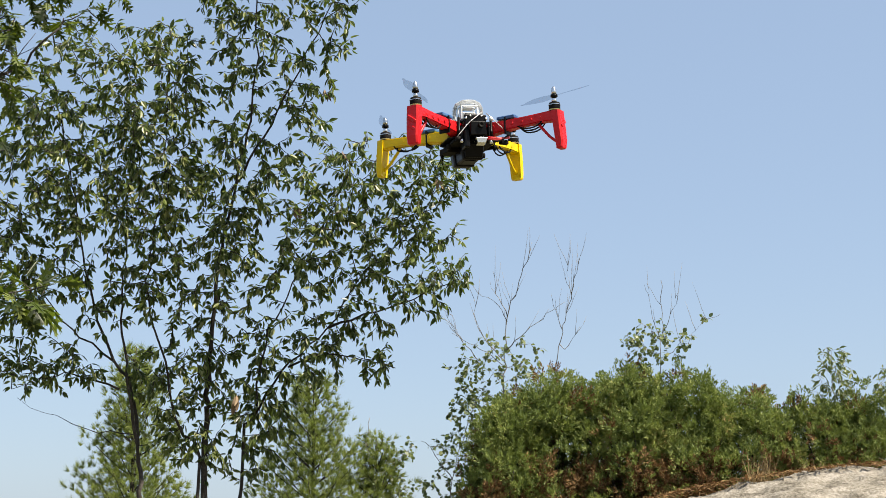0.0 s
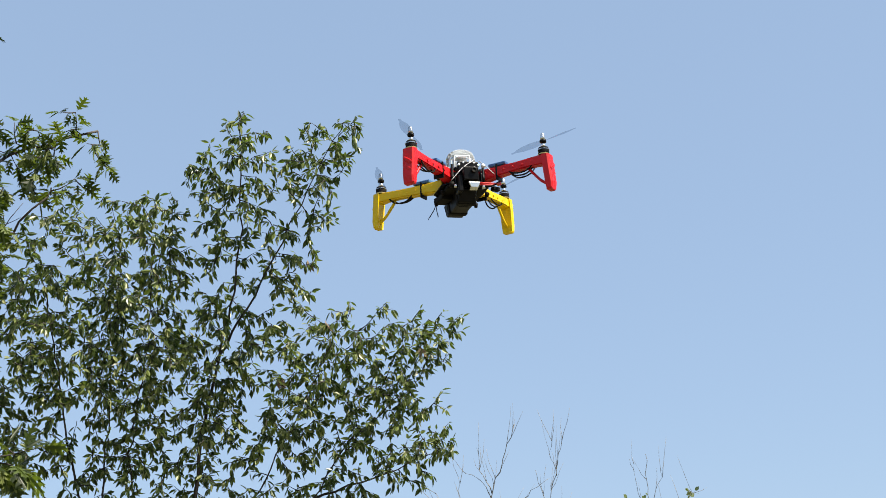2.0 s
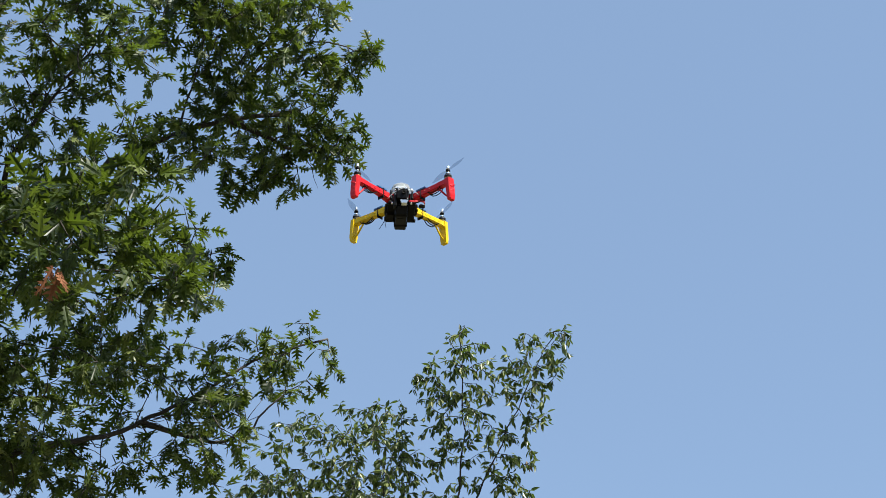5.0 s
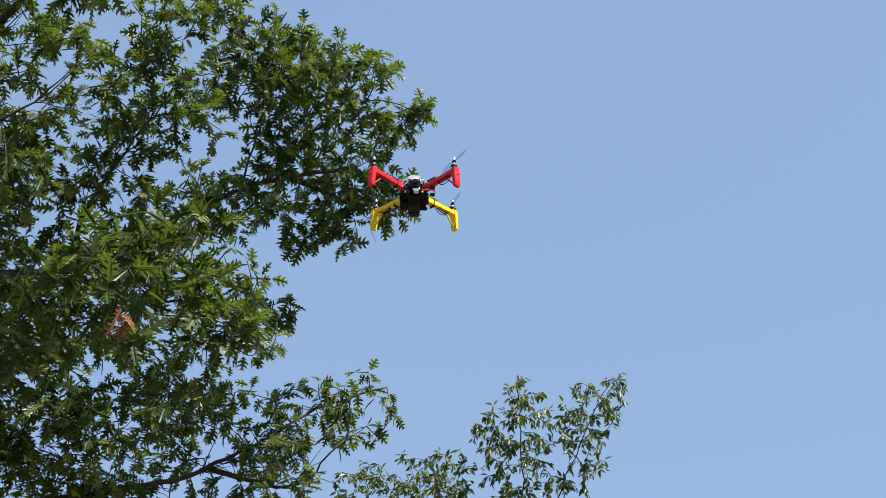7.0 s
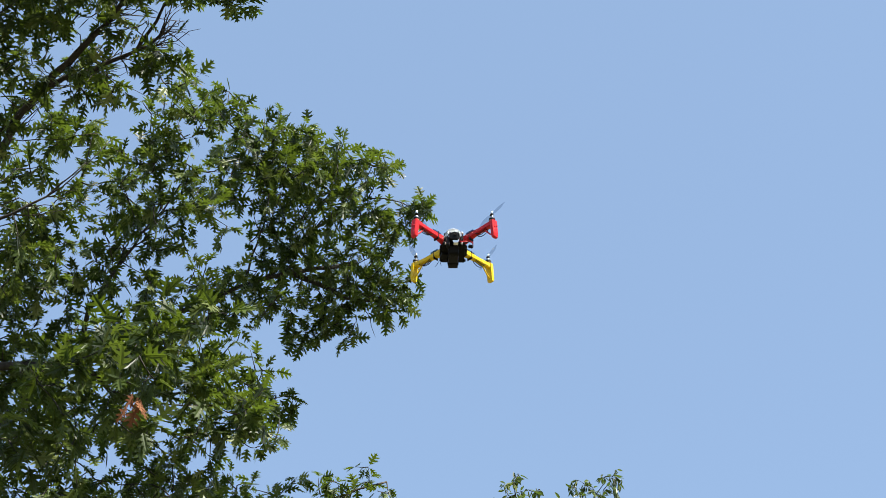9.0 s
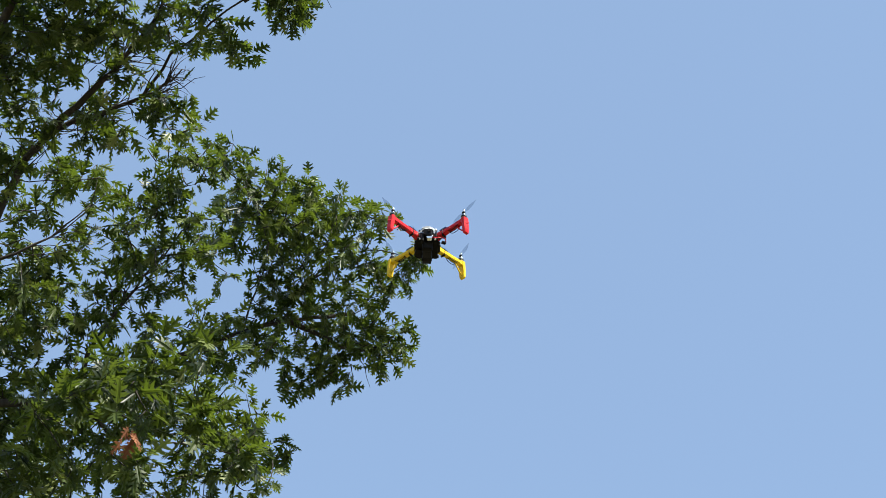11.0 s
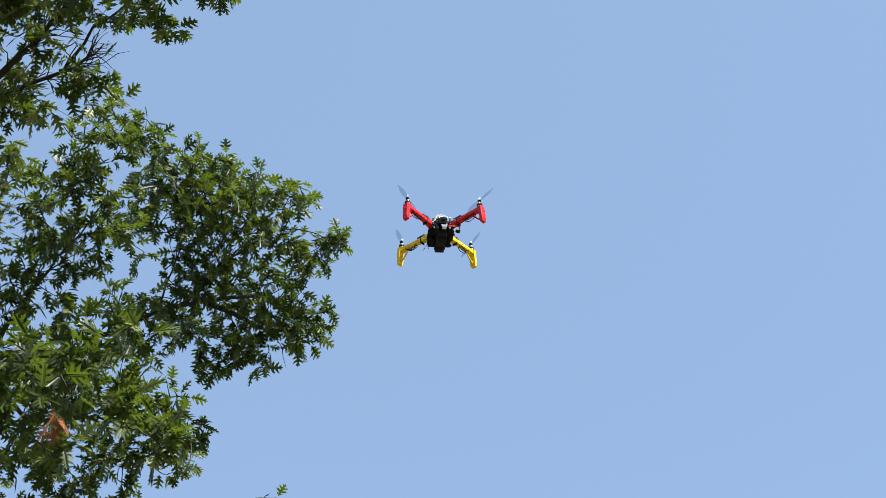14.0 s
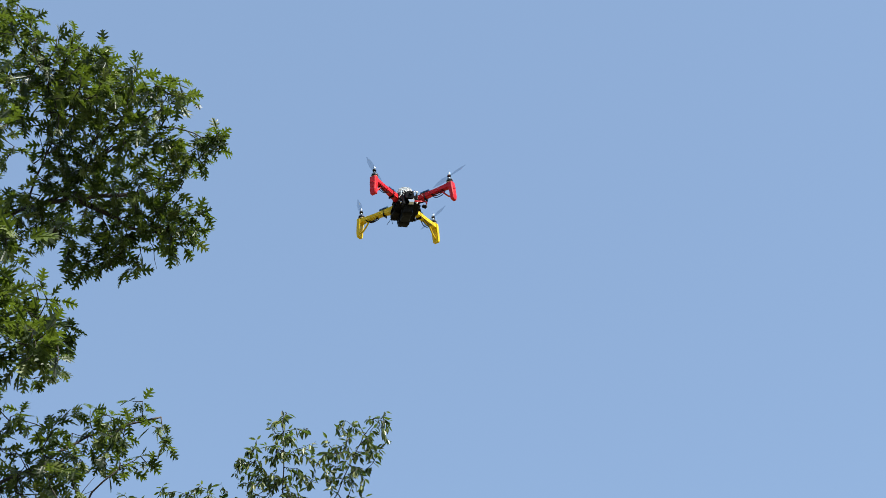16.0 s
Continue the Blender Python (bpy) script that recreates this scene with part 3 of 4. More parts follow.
OAK_LOBES = [
    lobe((-3.74, 6.70, 11.84), (0.30, 0.30, 0.22), 30),
    lobe((-2.96, 7.20, 11.64), (0.35, 0.30, 0.16), 24),
    lobe((-4.59, 5.40, 10.51), (0.45, 0.30, 0.28), 20),
    lobe((-3.85, 5.90, 10.51), (0.30, 0.30, 0.25), 14),
    lobe((-2.12, 3.95, 10.72), (0.24, 0.30, 0.20), 18),
    lobe((-2.60, 4.05, 10.45), (0.22, 0.30, 0.16), 14),
    lobe((-5.45, 6.30, 9.20), (0.50, 0.35, 0.60), 44),
    lobe((-3.28, 6.80, 11.14), (0.62, 0.42, 0.62), 109),
    lobe((-2.68, 7.27, 11.14), (0.70, 0.42, 0.58), 98),
    lobe((-2.10, 7.69, 11.00), (0.46, 0.35, 0.23), 38),
    lobe((-2.80, 7.98, 10.54), (0.80, 0.40, 0.56), 98),
    lobe((-3.02, 8.20, 10.11), (0.46, 0.35, 0.28), 34),
    lobe((-2.29, 8.24, 10.44), (0.31, 0.35, 0.28), 26),
    lobe((-3.25, 7.36, 10.65), (0.42, 0.35, 0.42), 42),
    lobe((-4.33, 6.16, 10.33), (0.81, 0.59, 0.87), 65),
    lobe((-4.87, 5.54, 9.75), (0.50, 0.36, 1.05), 55),
    lobe((-4.69, 6.74, 8.51), (1.23, 0.57, 0.78), 62),
    lobe((-5.05, 6.67, 8.01), (0.94, 0.56, 0.78), 76),
    lobe((-4.26, 6.83, 8.97), (0.85, 0.35, 0.45), 35),
    lobe((-3.46, 7.14, 8.88), (0.42, 0.35, 0.48), 35),
    lobe((-3.34, 7.62, 8.61), (0.23, 0.35, 0.20), 13),
    lobe((-4.05, 7.50, 8.57), (0.69, 0.35, 0.35), 35),
    lobe((-3.03, 9.47, 8.84), (0.61, 0.35, 0.46), 44),
    lobe((-4.02, 9.02, 8.37), (1.31, 0.52, 0.72), 94),
    lobe((-3.87, 9.25, 7.78), (0.65, 0.35, 0.30), 21),
    lobe((-4.93, 8.38, 7.39), (0.69, 0.35, 0.46), 56),
    lobe((-2.38, 3.75, 10.97), (0.55, 0.35, 0.45), 44),
    lobe((-2.07, 3.86, 10.93), (0.21, 0.35, 0.39), 17),
    lobe((-3.21, 3.63, 10.82), (0.84, 0.35, 0.47), 44),
    lobe((-4.07, 3.45, 10.69), (0.80, 0.43, 0.59), 83),
    lobe((-4.64, 3.90, 10.25), (0.38, 0.35, 0.59), 37),
    lobe((-3.00, 2.95, 11.17), (1.14, 0.35, 0.47), 61),
    lobe((-3.27, 4.63, 10.36), (0.32, 0.35, 0.28), 24),
    lobe((-3.92, 4.50, 10.23), (0.43, 0.35, 0.33), 28),
    lobe((-3.40, 8.27, 9.26), (0.20, 0.35, 0.20), 13),
    lobe((-3.38, 8.76, 7.88), (0.30, 0.35, 0.76), 23),
    lobe((-3.73, 6.57, 10.41), (0.32, 0.35, 0.70), 13),
    lobe((-3.59, 5.67, 10.77), (0.39, 0.35, 0.34), 10),
    lobe((-5.01, 7.14, 7.70), (1.24, 0.35, 0.39), 104),
    lobe((-4.23, 8.17, 8.35), (0.72, 0.35, 0.36), 35),
    lobe((-3.95, 6.87, 9.81), (0.52, 0.35, 0.35), 13),
    lobe((-4.73, 6.26, 9.45), (0.85, 0.35, 0.45), 26),
    lobe((-4.06, 2.95, 10.80), (0.89, 0.46, 0.63), 96),
    lobe((-3.68, 3.99, 10.63), (0.70, 0.35, 0.43), 39),
    lobe((-4.84, 4.54, 9.85), (0.38, 0.35, 0.49), 34),
    lobe((-2.86, 4.07, 10.74), (0.37, 0.35, 0.27), 17),
    lobe((-3.65, 3.18, 10.91), (0.84, 0.35, 0.47), 66),
    lobe((-4.48, 6.67, 9.22), (0.70, 0.51, 0.92), 44),
    lobe((-4.05, 6.30, 10.37), (0.77, 0.44, 0.60), 34),
    lobe((-4.55, 7.65, 8.27), (0.89, 0.44, 0.61), 51),
    lobe((-3.76, 5.78, 10.90), (0.53, 0.35, 0.35), 20),
    lobe((-3.59, 7.45, 10.09), (0.55, 0.35, 0.25), 13),
    lobe((-3.64, 7.59, 10.14), (0.54, 0.35, 0.48), 20),
    lobe((-5.00, 6.01, 9.49), (0.62, 0.45, 0.62), 44),
    lobe((-4.55, 8.90, 7.50), (0.41, 0.35, 0.35), 20),
    lobe((-3.57, 7.33, 9.99), (0.50, 0.36, 0.50), 17),
    lobe((-5.20, 6.62, 8.97), (0.69, 0.35, 0.46), 44),
    lobe((-4.52, 3.82, 10.36), (0.59, 0.43, 0.59), 61),
    lobe((-3.95, 3.82, 10.58), (0.48, 0.35, 0.48), 37),
    lobe((-4.31, 4.43, 10.25), (0.49, 0.35, 0.33), 31),
    lobe((-5.49, 7.16, 7.30), (0.68, 0.35, 0.45), 78),
    lobe((-4.86, 7.75, 7.39), (0.63, 0.35, 0.29), 48),
]
OAK_NEAR_LOBES = [
    lobe((-3.64, 5.55, 8.36), (0.85, 0.35, 0.40), 27),
    lobe((-4.16, 5.46, 7.71), (1.04, 0.43, 0.59), 41),
    lobe((-3.38, 5.92, 8.14), (0.61, 0.35, 0.30), 12),
    lobe((-3.02, 8.50, 6.03), (0.52, 0.35, 0.21), 17),
    lobe((-3.05, 6.35, 8.08), (0.31, 0.35, 0.31), 9),
]


# ---- trees ----
cherry_rng = np.random.default_rng(11)
cherry_tree, cherry_frames = broadleaf_tree("cherry_tree", "tall multi-stemmed young cherry tree with drooping narrow green leaves", CHERRY_LIMBS, CHERRY_LOBES, CHERRY_SHAPE, CHERRY_LEAF, BARK,
                                            cherry_rng, dict(spacing=0.0235, start=0.05, spread=0.48, droop=0.58, size=0.091, per_end=3, tilt=0.65), singles=260)
oak_rng = np.random.default_rng(5)
oak_tree, oak_frames = broadleaf_tree("oak_tree", "large red oak with deeply lobed glossy dark green leaves", OAK_LIMBS, OAK_LOBES, OAK_SHAPE, OAK_LEAF, BARK,
                                      oak_rng, dict(spacing=0.056, start=0.15, spread=0.55, droop=0.26, size=0.156, per_end=3, tilt=0.55), twig=(0.010, 0.004), singles=290, bare=230, near=OAK_NEAR_LOBES, near_size=0.215, inset=0.05, sprays=(2, 2, 4, 5))


def withered_bunch(at, n, seed, size):
    """A few curled brown leaves that hang together."""
    rng = np.random.default_rng(seed)
    fr = []
    for _ in range(n):
        d = unit(rng.normal(0, 0.2, 3) + np.array([0.05, 0, -0.95]))
        up = rng.normal(0, 1, 3)
        z = unit(up - (up @ d) * d)
        fr.append((np.array(at) + rng.normal(0, 0.022, 3), d, np.cross(z, d), z, size * (0.8 + 0.4 * rng.random())))
    return fr


part_mesh("withered_leaves", leaf_mesh("withered_leaves", withered_bunch((-3.39, 5.20, 7.54), 8, 3, 0.15), OAK_SHAPE, DEAD_LEAF), oak_tree, "bunch of withered brown leaves")
part_mesh("withered_leaves", leaf_mesh("withered_leaves", withered_bunch((-1.97, 12.66, 5.74), 5, 4, 0.15), CHERRY_SHAPE, TAN_LEAF), cherry_tree, "bunch of withered brown leaves")
for k, spot in enumerate(((-1.09, 12.35, 8.82), (-0.93, 12.5, 8.20), (0.06, 12.5, 7.90), (-1.40, 12.55, 7.62))):
    part_mesh("withered_leaves", leaf_mesh("withered_leaves", withered_bunch(spot, 4, 60 + k, 0.11), CHERRY_SHAPE, TAN_LEAF), cherry_tree, "bunch of withered brown leaves")


def juniper(at, rx, ry, h, seed, label):
    """A juniper bush: woody stems and thousands of short upright sprigs on uneven clumps."""
    rng = np.random.default_rng(seed)
    bush = tagged(new("juniper_bush"), label, "bush", "junipers on the hill")
    base = np.array([at[0], at[1], ground_height(at[0], at[1])])
    stems, clumps = [], []
    for i in range(190):
        a, e = rng.random() * 2 * math.pi, rng.random()
        r = math.sqrt(1 - e * e * 0.9) * (0.55 + 0.48 * rng.random())
        c = base + np.array([math.cos(a) * rx * r, math.sin(a) * ry * r, 0.05 + (h - 0.14) * e * (0.86 + 0.22 * rng.random())])
        clumps.append((c, 0.12 + 0.16 * rng.random()))
        if i % 12 == 0:
            mid = (base + c) / 2 + rng.normal(0, 0.1, 3)
            stems.append((smooth_path([base - np.array([0, 0, 0.1]), mid, c], 0.25), None))
    stems = [(p, [0.03 * (1 - 0.8 * i / len(p)) for i in range(len(p))]) for p, _ in stems]
    for s in stems[:8]:
        wood("stem", [s], BARK, bush, 6)
    c = np.array([q for q, _ in clumps])
    r = np.array([q for _, q in clumps])
    dry = rng.random(len(c)) < np.where((c[:, 2] - base[2]) / h < 0.40, 0.6, 0.07)
    for name, pick, material, label in (("sprigs", ~dry, JUNIPER, ""), ("dry_sprigs", dry, DRY_JUNIPER, "dry brown inner sprigs")):
        k = np.repeat(np.flatnonzero(pick), 13)
        if not len(k):
            continue
        norm = lambda a: a / (np.linalg.norm(a, axis=1, keepdims=True) + 1e-9)
        d = norm(rng.normal(0, 1, (len(k), 3)))
        d[:, 2] = d[:, 2] * 0.95 + 0.12
        foot = c[k] + d * r[k, None] * np.array([1.15, 1.0, 1.0]) * (0.45 + 0.40 * rng.random((len(k), 1)))
        axis = norm(d * 0.75 + np.array([0, 0, 0.60]) + rng.normal(0, 0.28, (len(k), 3)))
        reach = 0.07 + 0.09 * rng.random((len(k), 1))
        each = 22
        foot, axis, reach = (np.repeat(q, each, 0) for q in (foot, axis, reach))
        n = len(foot)
        t = np.tile((np.arange(each) / (each - 1))[:, None], (n // each, 1))
        out = norm(np.cross(axis, rng.normal(0, 1, (n, 3))))
        p = foot + axis * reach * t + out * 0.05 * (1 - 0.7 * t) * rng.random((n, 1))
        g = norm(axis * 0.8 + out * (0.8 - 0.5 * t) + rng.normal(0, 0.15, (n, 3)))
        s = 0.034 + 0.034 * rng.random((n, 1))
        u = norm(np.cross(g, rng.normal(0, 1, (n, 3))))
        quad = np.stack([p - u * s * 0.10, p + g * s * 0.5 - u * s * 0.17, p + g * s, p + g * s * 0.5 + u * s * 0.17], 1)
        part_mesh(name, quads_mesh(name, quad.reshape(-1, 3), material), bush, label, "stuff")
    return bush


JL = "dense green juniper bush on the granite hill"
juniper((1.0, 20.0), 0.62, 0.7, 2.05, 21, "rounded green juniper bush beside aspen saplings")
juniper((1.75, 20.1), 0.80, 0.7, 2.28, 22, JL)
juniper((2.75, 20.0), 0.85, 0.7, 2.32, 23, JL)
juniper((3.70, 20.0), 0.85, 0.7, 2.22, 24, JL)
juniper((4.55, 19.9), 0.85, 0.7, 1.93, 25, JL)
juniper((5.45, 19.8), 0.85, 0.7, 1.80, 26, "dense green juniper bush behind the granite slab")
juniper((6.30, 19.8), 0.85, 0.7, 1.84, 27, "dense green juniper bush behind the granite slab")
juniper((0.35, 20.3), 0.5, 0.6, 0.9, 28, "low green juniper bush at the foot of the hill")
juniper((1.3, 20.9), 0.8, 0.5, 2.1, 29, JL)
juniper((3.2, 20.9), 0.9, 0.5, 2.2, 30, JL)


def pine(at, top, spread, seed):
    """A young white pine: straight trunk, whorls of rising branches, tufts of long needles."""
    rng = np.random.default_rng(seed)
    tree = tagged(new("pine_tree"), "young white pine with soft long green needles", "tree", "pines behind the cherry tree")
    b = np.array([at[0], at[1], ground_height(*at) - 0.1])
    h = top - b[2]
    wood("trunk", [([b + np.array([0, 0, h * i / 12]) for i in range(13)], [0.10 * (1 - 0.93 * i / 12) for i in range(13)])], BARK, tree, 8)
    v, f, n, m = [], [], [], []
    k = int(h / 0.32)
    for i in range(k):
        z = h * (0.22 + 0.78 * i / k)
        reach = spread * (1 - z / h) ** 0.75 + 0.12
        for j in range(6):
            a = 2 * math.pi * (j + rng.random() * 0.9) / 6
            d = np.array([math.cos(a), math.sin(a), 0.35 + 0.35 * z / h])
            L = reach * (0.65 + 0.5 * rng.random())
            p0 = b + np.array([0, 0, z])
            pts = [p0 + d * L * t + np.array([0, 0, 0.22 * L * t * t]) for t in (0, 0.35, 0.7, 1.0)]
            tube(v, f, pts, [0.014, 0.010, 0.007, 0.004], 4)
            for s in range(max(4, int(L / 0.025))):
                t = 0.25 + 0.75 * rng.random()
                c = p0 + d * L * t + np.array([0, 0, 0.22 * L * t * t]) + rng.normal(0, 0.05 + 0.07 * L, 3)
                g = unit(d * 0.6 + rng.normal(0, 0.45, 3) + np.array([0, 0, 0.45]))
                for _ in range(27):
                    e = unit(g + rng.normal(0, 0.38, 3))
                    w = unit(np.cross(e, rng.normal(0, 1, 3))) * 0.0045
                    q = len(n)
                    s_ = 0.09 + 0.07 * rng.random()
                    n += [c - w, c + w, c + e * s_]
                    m.append((q, q + 1, q + 2))
    part_mesh("branches", mesh_of("branches", v, f, BARK, True), tree, kind="stuff")
    part_mesh("needles", mesh_of("needles", n, m, PINE), tree, kind="stuff")


pine((-4.85, 21.6), 7.55, 1.5, 31)
pine((-2.05, 22.2), 7.12, 1.75, 32)
pine((-1.05, 22.8), 6.15, 1.3, 33)


def sapling(label, limbs, lobes, seed, size, shape, leaf, bark, spec, bare=0):
    rng = np.random.default_rng(seed)
    tree = tagged(new("sapling"), label, "sapling", "saplings on the hill")
    r0, r1, pts = limbs[0]
    x, y, z = pts[0]
    low = ground_height(x, y) - 0.1
    root = [(x + 0.04, y, low), (x - 0.02, y, 0.5 * (low + z))] if z - low > 0.3 else []
    limbs = [(r0, r1, (*root, *pts))] + limbs[1:]
    paths, twigs = grow(limbs, lobes, rng, 0.12, 0.10)
    for i, p in enumerate(paths):
        wood("stem" if i == 0 else "branch", [p], bark, tree, 5)
    joints = [(p[k], unit(p[k] - p[k - 1])) for p, _ in paths for k in range(2, len(p)) if p[k][2] > z + 0.9]
    for _ in range(bare):
        a, way = joints[int(rng.integers(len(joints)))]
        way = unit(way * 0.8 + rng.normal(0, 0.45, 3) + np.array([0, 0, 0.55]))
        L = 0.18 + 0.32 * rng.random()
        pts = [a + way * L * t + np.array([0, 0, 0.25 * L * t * t]) + rng.normal(0, 0.008, 3) * (t > 0) for t in (0, 0.3, 0.65, 1)]
        wood("bare_twig", [(pts, [0.0042, 0.0034, 0.0026, 0.0014])], bark, tree, 4)
    if twigs:
        tagged(wood("twigs", twig_paths(twigs, 0.006, 0.003), bark, tree, 4), kind="stuff")
        part_mesh("leaves", leaf_mesh("leaves", leaf_frames(twigs, rng, spacing=spec, start=0.3, spread=0.6, droop=0.3, size=size, per_end=2), shape, leaf), tree, kind="stuff")


sapling("leafless-topped aspen sapling with a few round leaves low down", [
    limb(0.0243, 0.0054, (0.97, 20.55, 6.07), (1.02, 20.36, 7.09), (1.06, 20.19, 7.75), (1.22, 20.07, 8.16), (1.43, 19.89, 8.74)),
    limb(0.0095, 0.0027, (1.02, 20.36, 7.09), (0.65, 20.27, 7.51), (0.56, 20.15, 8.01)),
    limb(0.0095, 0.0027, (1.04, 20.32, 7.25), (1.42, 20.21, 7.58), (1.93, 20.08, 7.94)),
    limb(0.0081, 0.0027, (0.64, 20.37, 7.09), (0.30, 20.27, 7.51), (0.23, 20.22, 7.77)),
    limb(0.0081, 0.0027, (1.06, 20.19, 7.75), (0.91, 20.11, 8.09), (0.85, 20.02, 8.42)),
    limb(0.0081, 0.0027, (1.02, 20.37, 7.00), (0.64, 20.33, 7.26), (0.22, 20.28, 7.51)),
    limb(0.0068, 0.0027, (1.06, 20.21, 7.67), (0.91, 20.16, 7.92), (0.59, 20.11, 8.13)),
], [
    lobe((0.99, 20.35, 7.13), (0.67, 0.35, 0.40), 97),
    lobe((0.47, 20.39, 7.01), (0.36, 0.35, 0.31), 36),
], 51, 0.074, ROUND_SHAPE, ASPEN_LEAF, GREY_BARK, 0.05, 34)
sapling("bare dead sapling with forked grey twigs", [
    limb(0.0175, 0.0041, (1.77, 20.65, 6.58), (1.81, 20.54, 7.10), (1.91, 20.43, 7.52), (2.04, 20.30, 8.02), (2.17, 20.11, 8.60)),
    limb(0.0081, 0.0027, (1.87, 20.48, 7.35), (1.95, 20.49, 7.27), (2.17, 20.39, 7.60)),
    limb(0.0068, 0.0027, (1.92, 20.42, 7.55), (1.80, 20.36, 7.85), (1.74, 20.30, 8.11)),
    limb(0.0054, 0.0014, (2.06, 20.30, 8.01), (1.97, 20.23, 8.27), (2.00, 20.16, 8.52)),
], [
], 52, 0.08, ROUND_SHAPE, ASPEN_LEAF, GREY_BARK, 0.08, 18)
sapling("small aspen sapling with bare tips and round leaves", [
    limb(0.0162, 0.0041, (3.35, 20.25, 6.36), (3.34, 20.11, 7.02), (3.38, 20.00, 7.52), (3.36, 19.87, 8.01), (3.36, 19.81, 8.21)),
    limb(0.0068, 0.0014, (3.38, 20.02, 7.44), (3.53, 19.90, 7.76), (3.62, 19.81, 8.04)),
    limb(0.0068, 0.0014, (3.35, 20.04, 7.35), (3.21, 19.95, 7.78), (3.16, 19.85, 8.18)),
    limb(0.0054, 0.0014, (3.36, 20.11, 7.02), (3.73, 19.98, 7.34), (4.02, 19.85, 7.61)),
], [
    lobe((3.32, 20.06, 7.28), (0.49, 0.35, 0.37), 85),
    lobe((2.94, 20.10, 7.37), (0.16, 0.35, 0.20), 17),
    lobe((3.73, 19.98, 7.34), (0.12, 0.35, 0.18), 17),
    lobe((4.03, 19.85, 7.61), (0.03, 0.35, 0.03), 5),
], 53, 0.074, ROUND_SHAPE, ASPEN_LEAF, GREY_BARK, 0.045, 12)
sapling("slender sapling with narrow grey-green leaves", [
    limb(0.0135, 0.0041, (5.80, 19.86, 5.30), (5.79, 19.66, 6.52), (5.77, 19.54, 7.09)),
], [
    lobe((5.80, 19.59, 6.80), (0.27, 0.35, 0.40), 97),
    lobe((5.84, 19.66, 6.44), (0.23, 0.35, 0.22), 31),
], 54, 0.1, CHERRY_SHAPE, ASPEN_LEAF, GREY_BARK, 0.05)
sapling("slender sapling with narrow grey-green leaves", [
    limb(0.0135, 0.0041, (6.56, 19.61, 5.27), (6.55, 19.43, 6.40), (6.54, 19.36, 6.81)),
], [
    lobe((6.55, 19.40, 6.56), (0.21, 0.35, 0.31), 61),
], 55, 0.1, CHERRY_SHAPE, ASPEN_LEAF, GREY_BARK, 0.05)
sapling("leafy aspen shrub with small pale green leaves", [
    limb(0.0162, 0.0054, (0.10, 20.80, 4.40), (0.20, 20.69, 5.33), (0.46, 20.54, 6.24), (0.64, 20.48, 6.58)),
    limb(0.0095, 0.0027, (0.20, 20.69, 5.33), (-0.15, 20.61, 5.83), (-0.27, 20.60, 5.91)),
    limb(0.0095, 0.0027, (0.28, 20.66, 5.57), (0.72, 20.58, 5.99), (0.90, 20.53, 6.24)),
], [
    lobe((0.50, 20.53, 6.33), (0.40, 0.35, 0.54), 158),
    lobe((0.21, 20.64, 5.74), (0.27, 0.35, 0.36), 48),
    lobe((0.11, 20.71, 5.16), (0.54, 0.35, 0.36), 97),
    lobe((-0.06, 20.61, 5.83), (0.20, 0.35, 0.13), 12),
], 56, 0.074, ROUND_SHAPE, ASPEN_LEAF, GREY_BARK, 0.06)
sapling("leafy aspen shrub with small pale green leaves", [
    limb(0.0162, 0.0054, (-1.11, 22.89, 4.44), (-1.06, 22.83, 5.18), (-1.20, 22.72, 5.91), (-1.15, 22.64, 6.47)),
    limb(0.0095, 0.0027, (-1.06, 22.83, 5.18), (-0.73, 22.78, 5.73), (-0.54, 22.76, 5.91)),
], [
    lobe((-1.10, 22.76, 5.73), (0.59, 0.39, 0.54), 134),
    lobe((-0.83, 22.83, 5.26), (0.49, 0.35, 0.29), 73),
    lobe((-0.54, 22.76, 5.91), (0.20, 0.35, 0.24), 24),
], 57, 0.074, ROUND_SHAPE, ASPEN_LEAF, GREY_BARK, 0.06)


def grass_tuft(at, n, h, seed, label):
    rng = np.random.default_rng(seed)
    v, f = [], []
    for _ in range(n):
        p = np.array(at) + np.array([rng.normal(0, 0.13), rng.normal(0, 0.10), -0.05])
        lean = rng.normal(0, 0.22, 2)
        L = h * (0.5 + 0.6 * rng.random())
        pts = [p + np.array([lean[0] * t * t, lean[1] * t * t, t]) * L for t in (0, 0.4, 0.75, 1.0)]
        w = unit(rng.normal(0, 1, 3) * np.array([1, 1, 0])) * 0.006
        b = len(v)
        for i, q in enumerate(pts):
            v += [q - w * (1 - 0.28 * i), q + w * (1 - 0.28 * i)]
        f += [(b + 2 * i, b + 2 * i + 1, b + 2 * i + 3, b + 2 * i + 2) for i in range(3)]
    tagged(new("grass_tuft", mesh_of("grass_tuft", v, f, STRAW)), label, "grass", kind="stuff")


grass_tuft((4.36, 18.15, 5.02), 70, 0.55, 41, "dry straw-coloured grass tuft at the edge of the granite")
grass_tuft((4.15, 17.6, 4.9), 70, 0.38, 42, "short dry grass tuft in a crack of the granite")
grass_tuft((3.2, 18.4, 4.75), 90, 0.30, 43, "short dry grass tuft under the junipers")
grass_tuft((5.3, 19.0, 5.1), 90, 0.40, 44, "reddish dry grass tuft under the junipers")


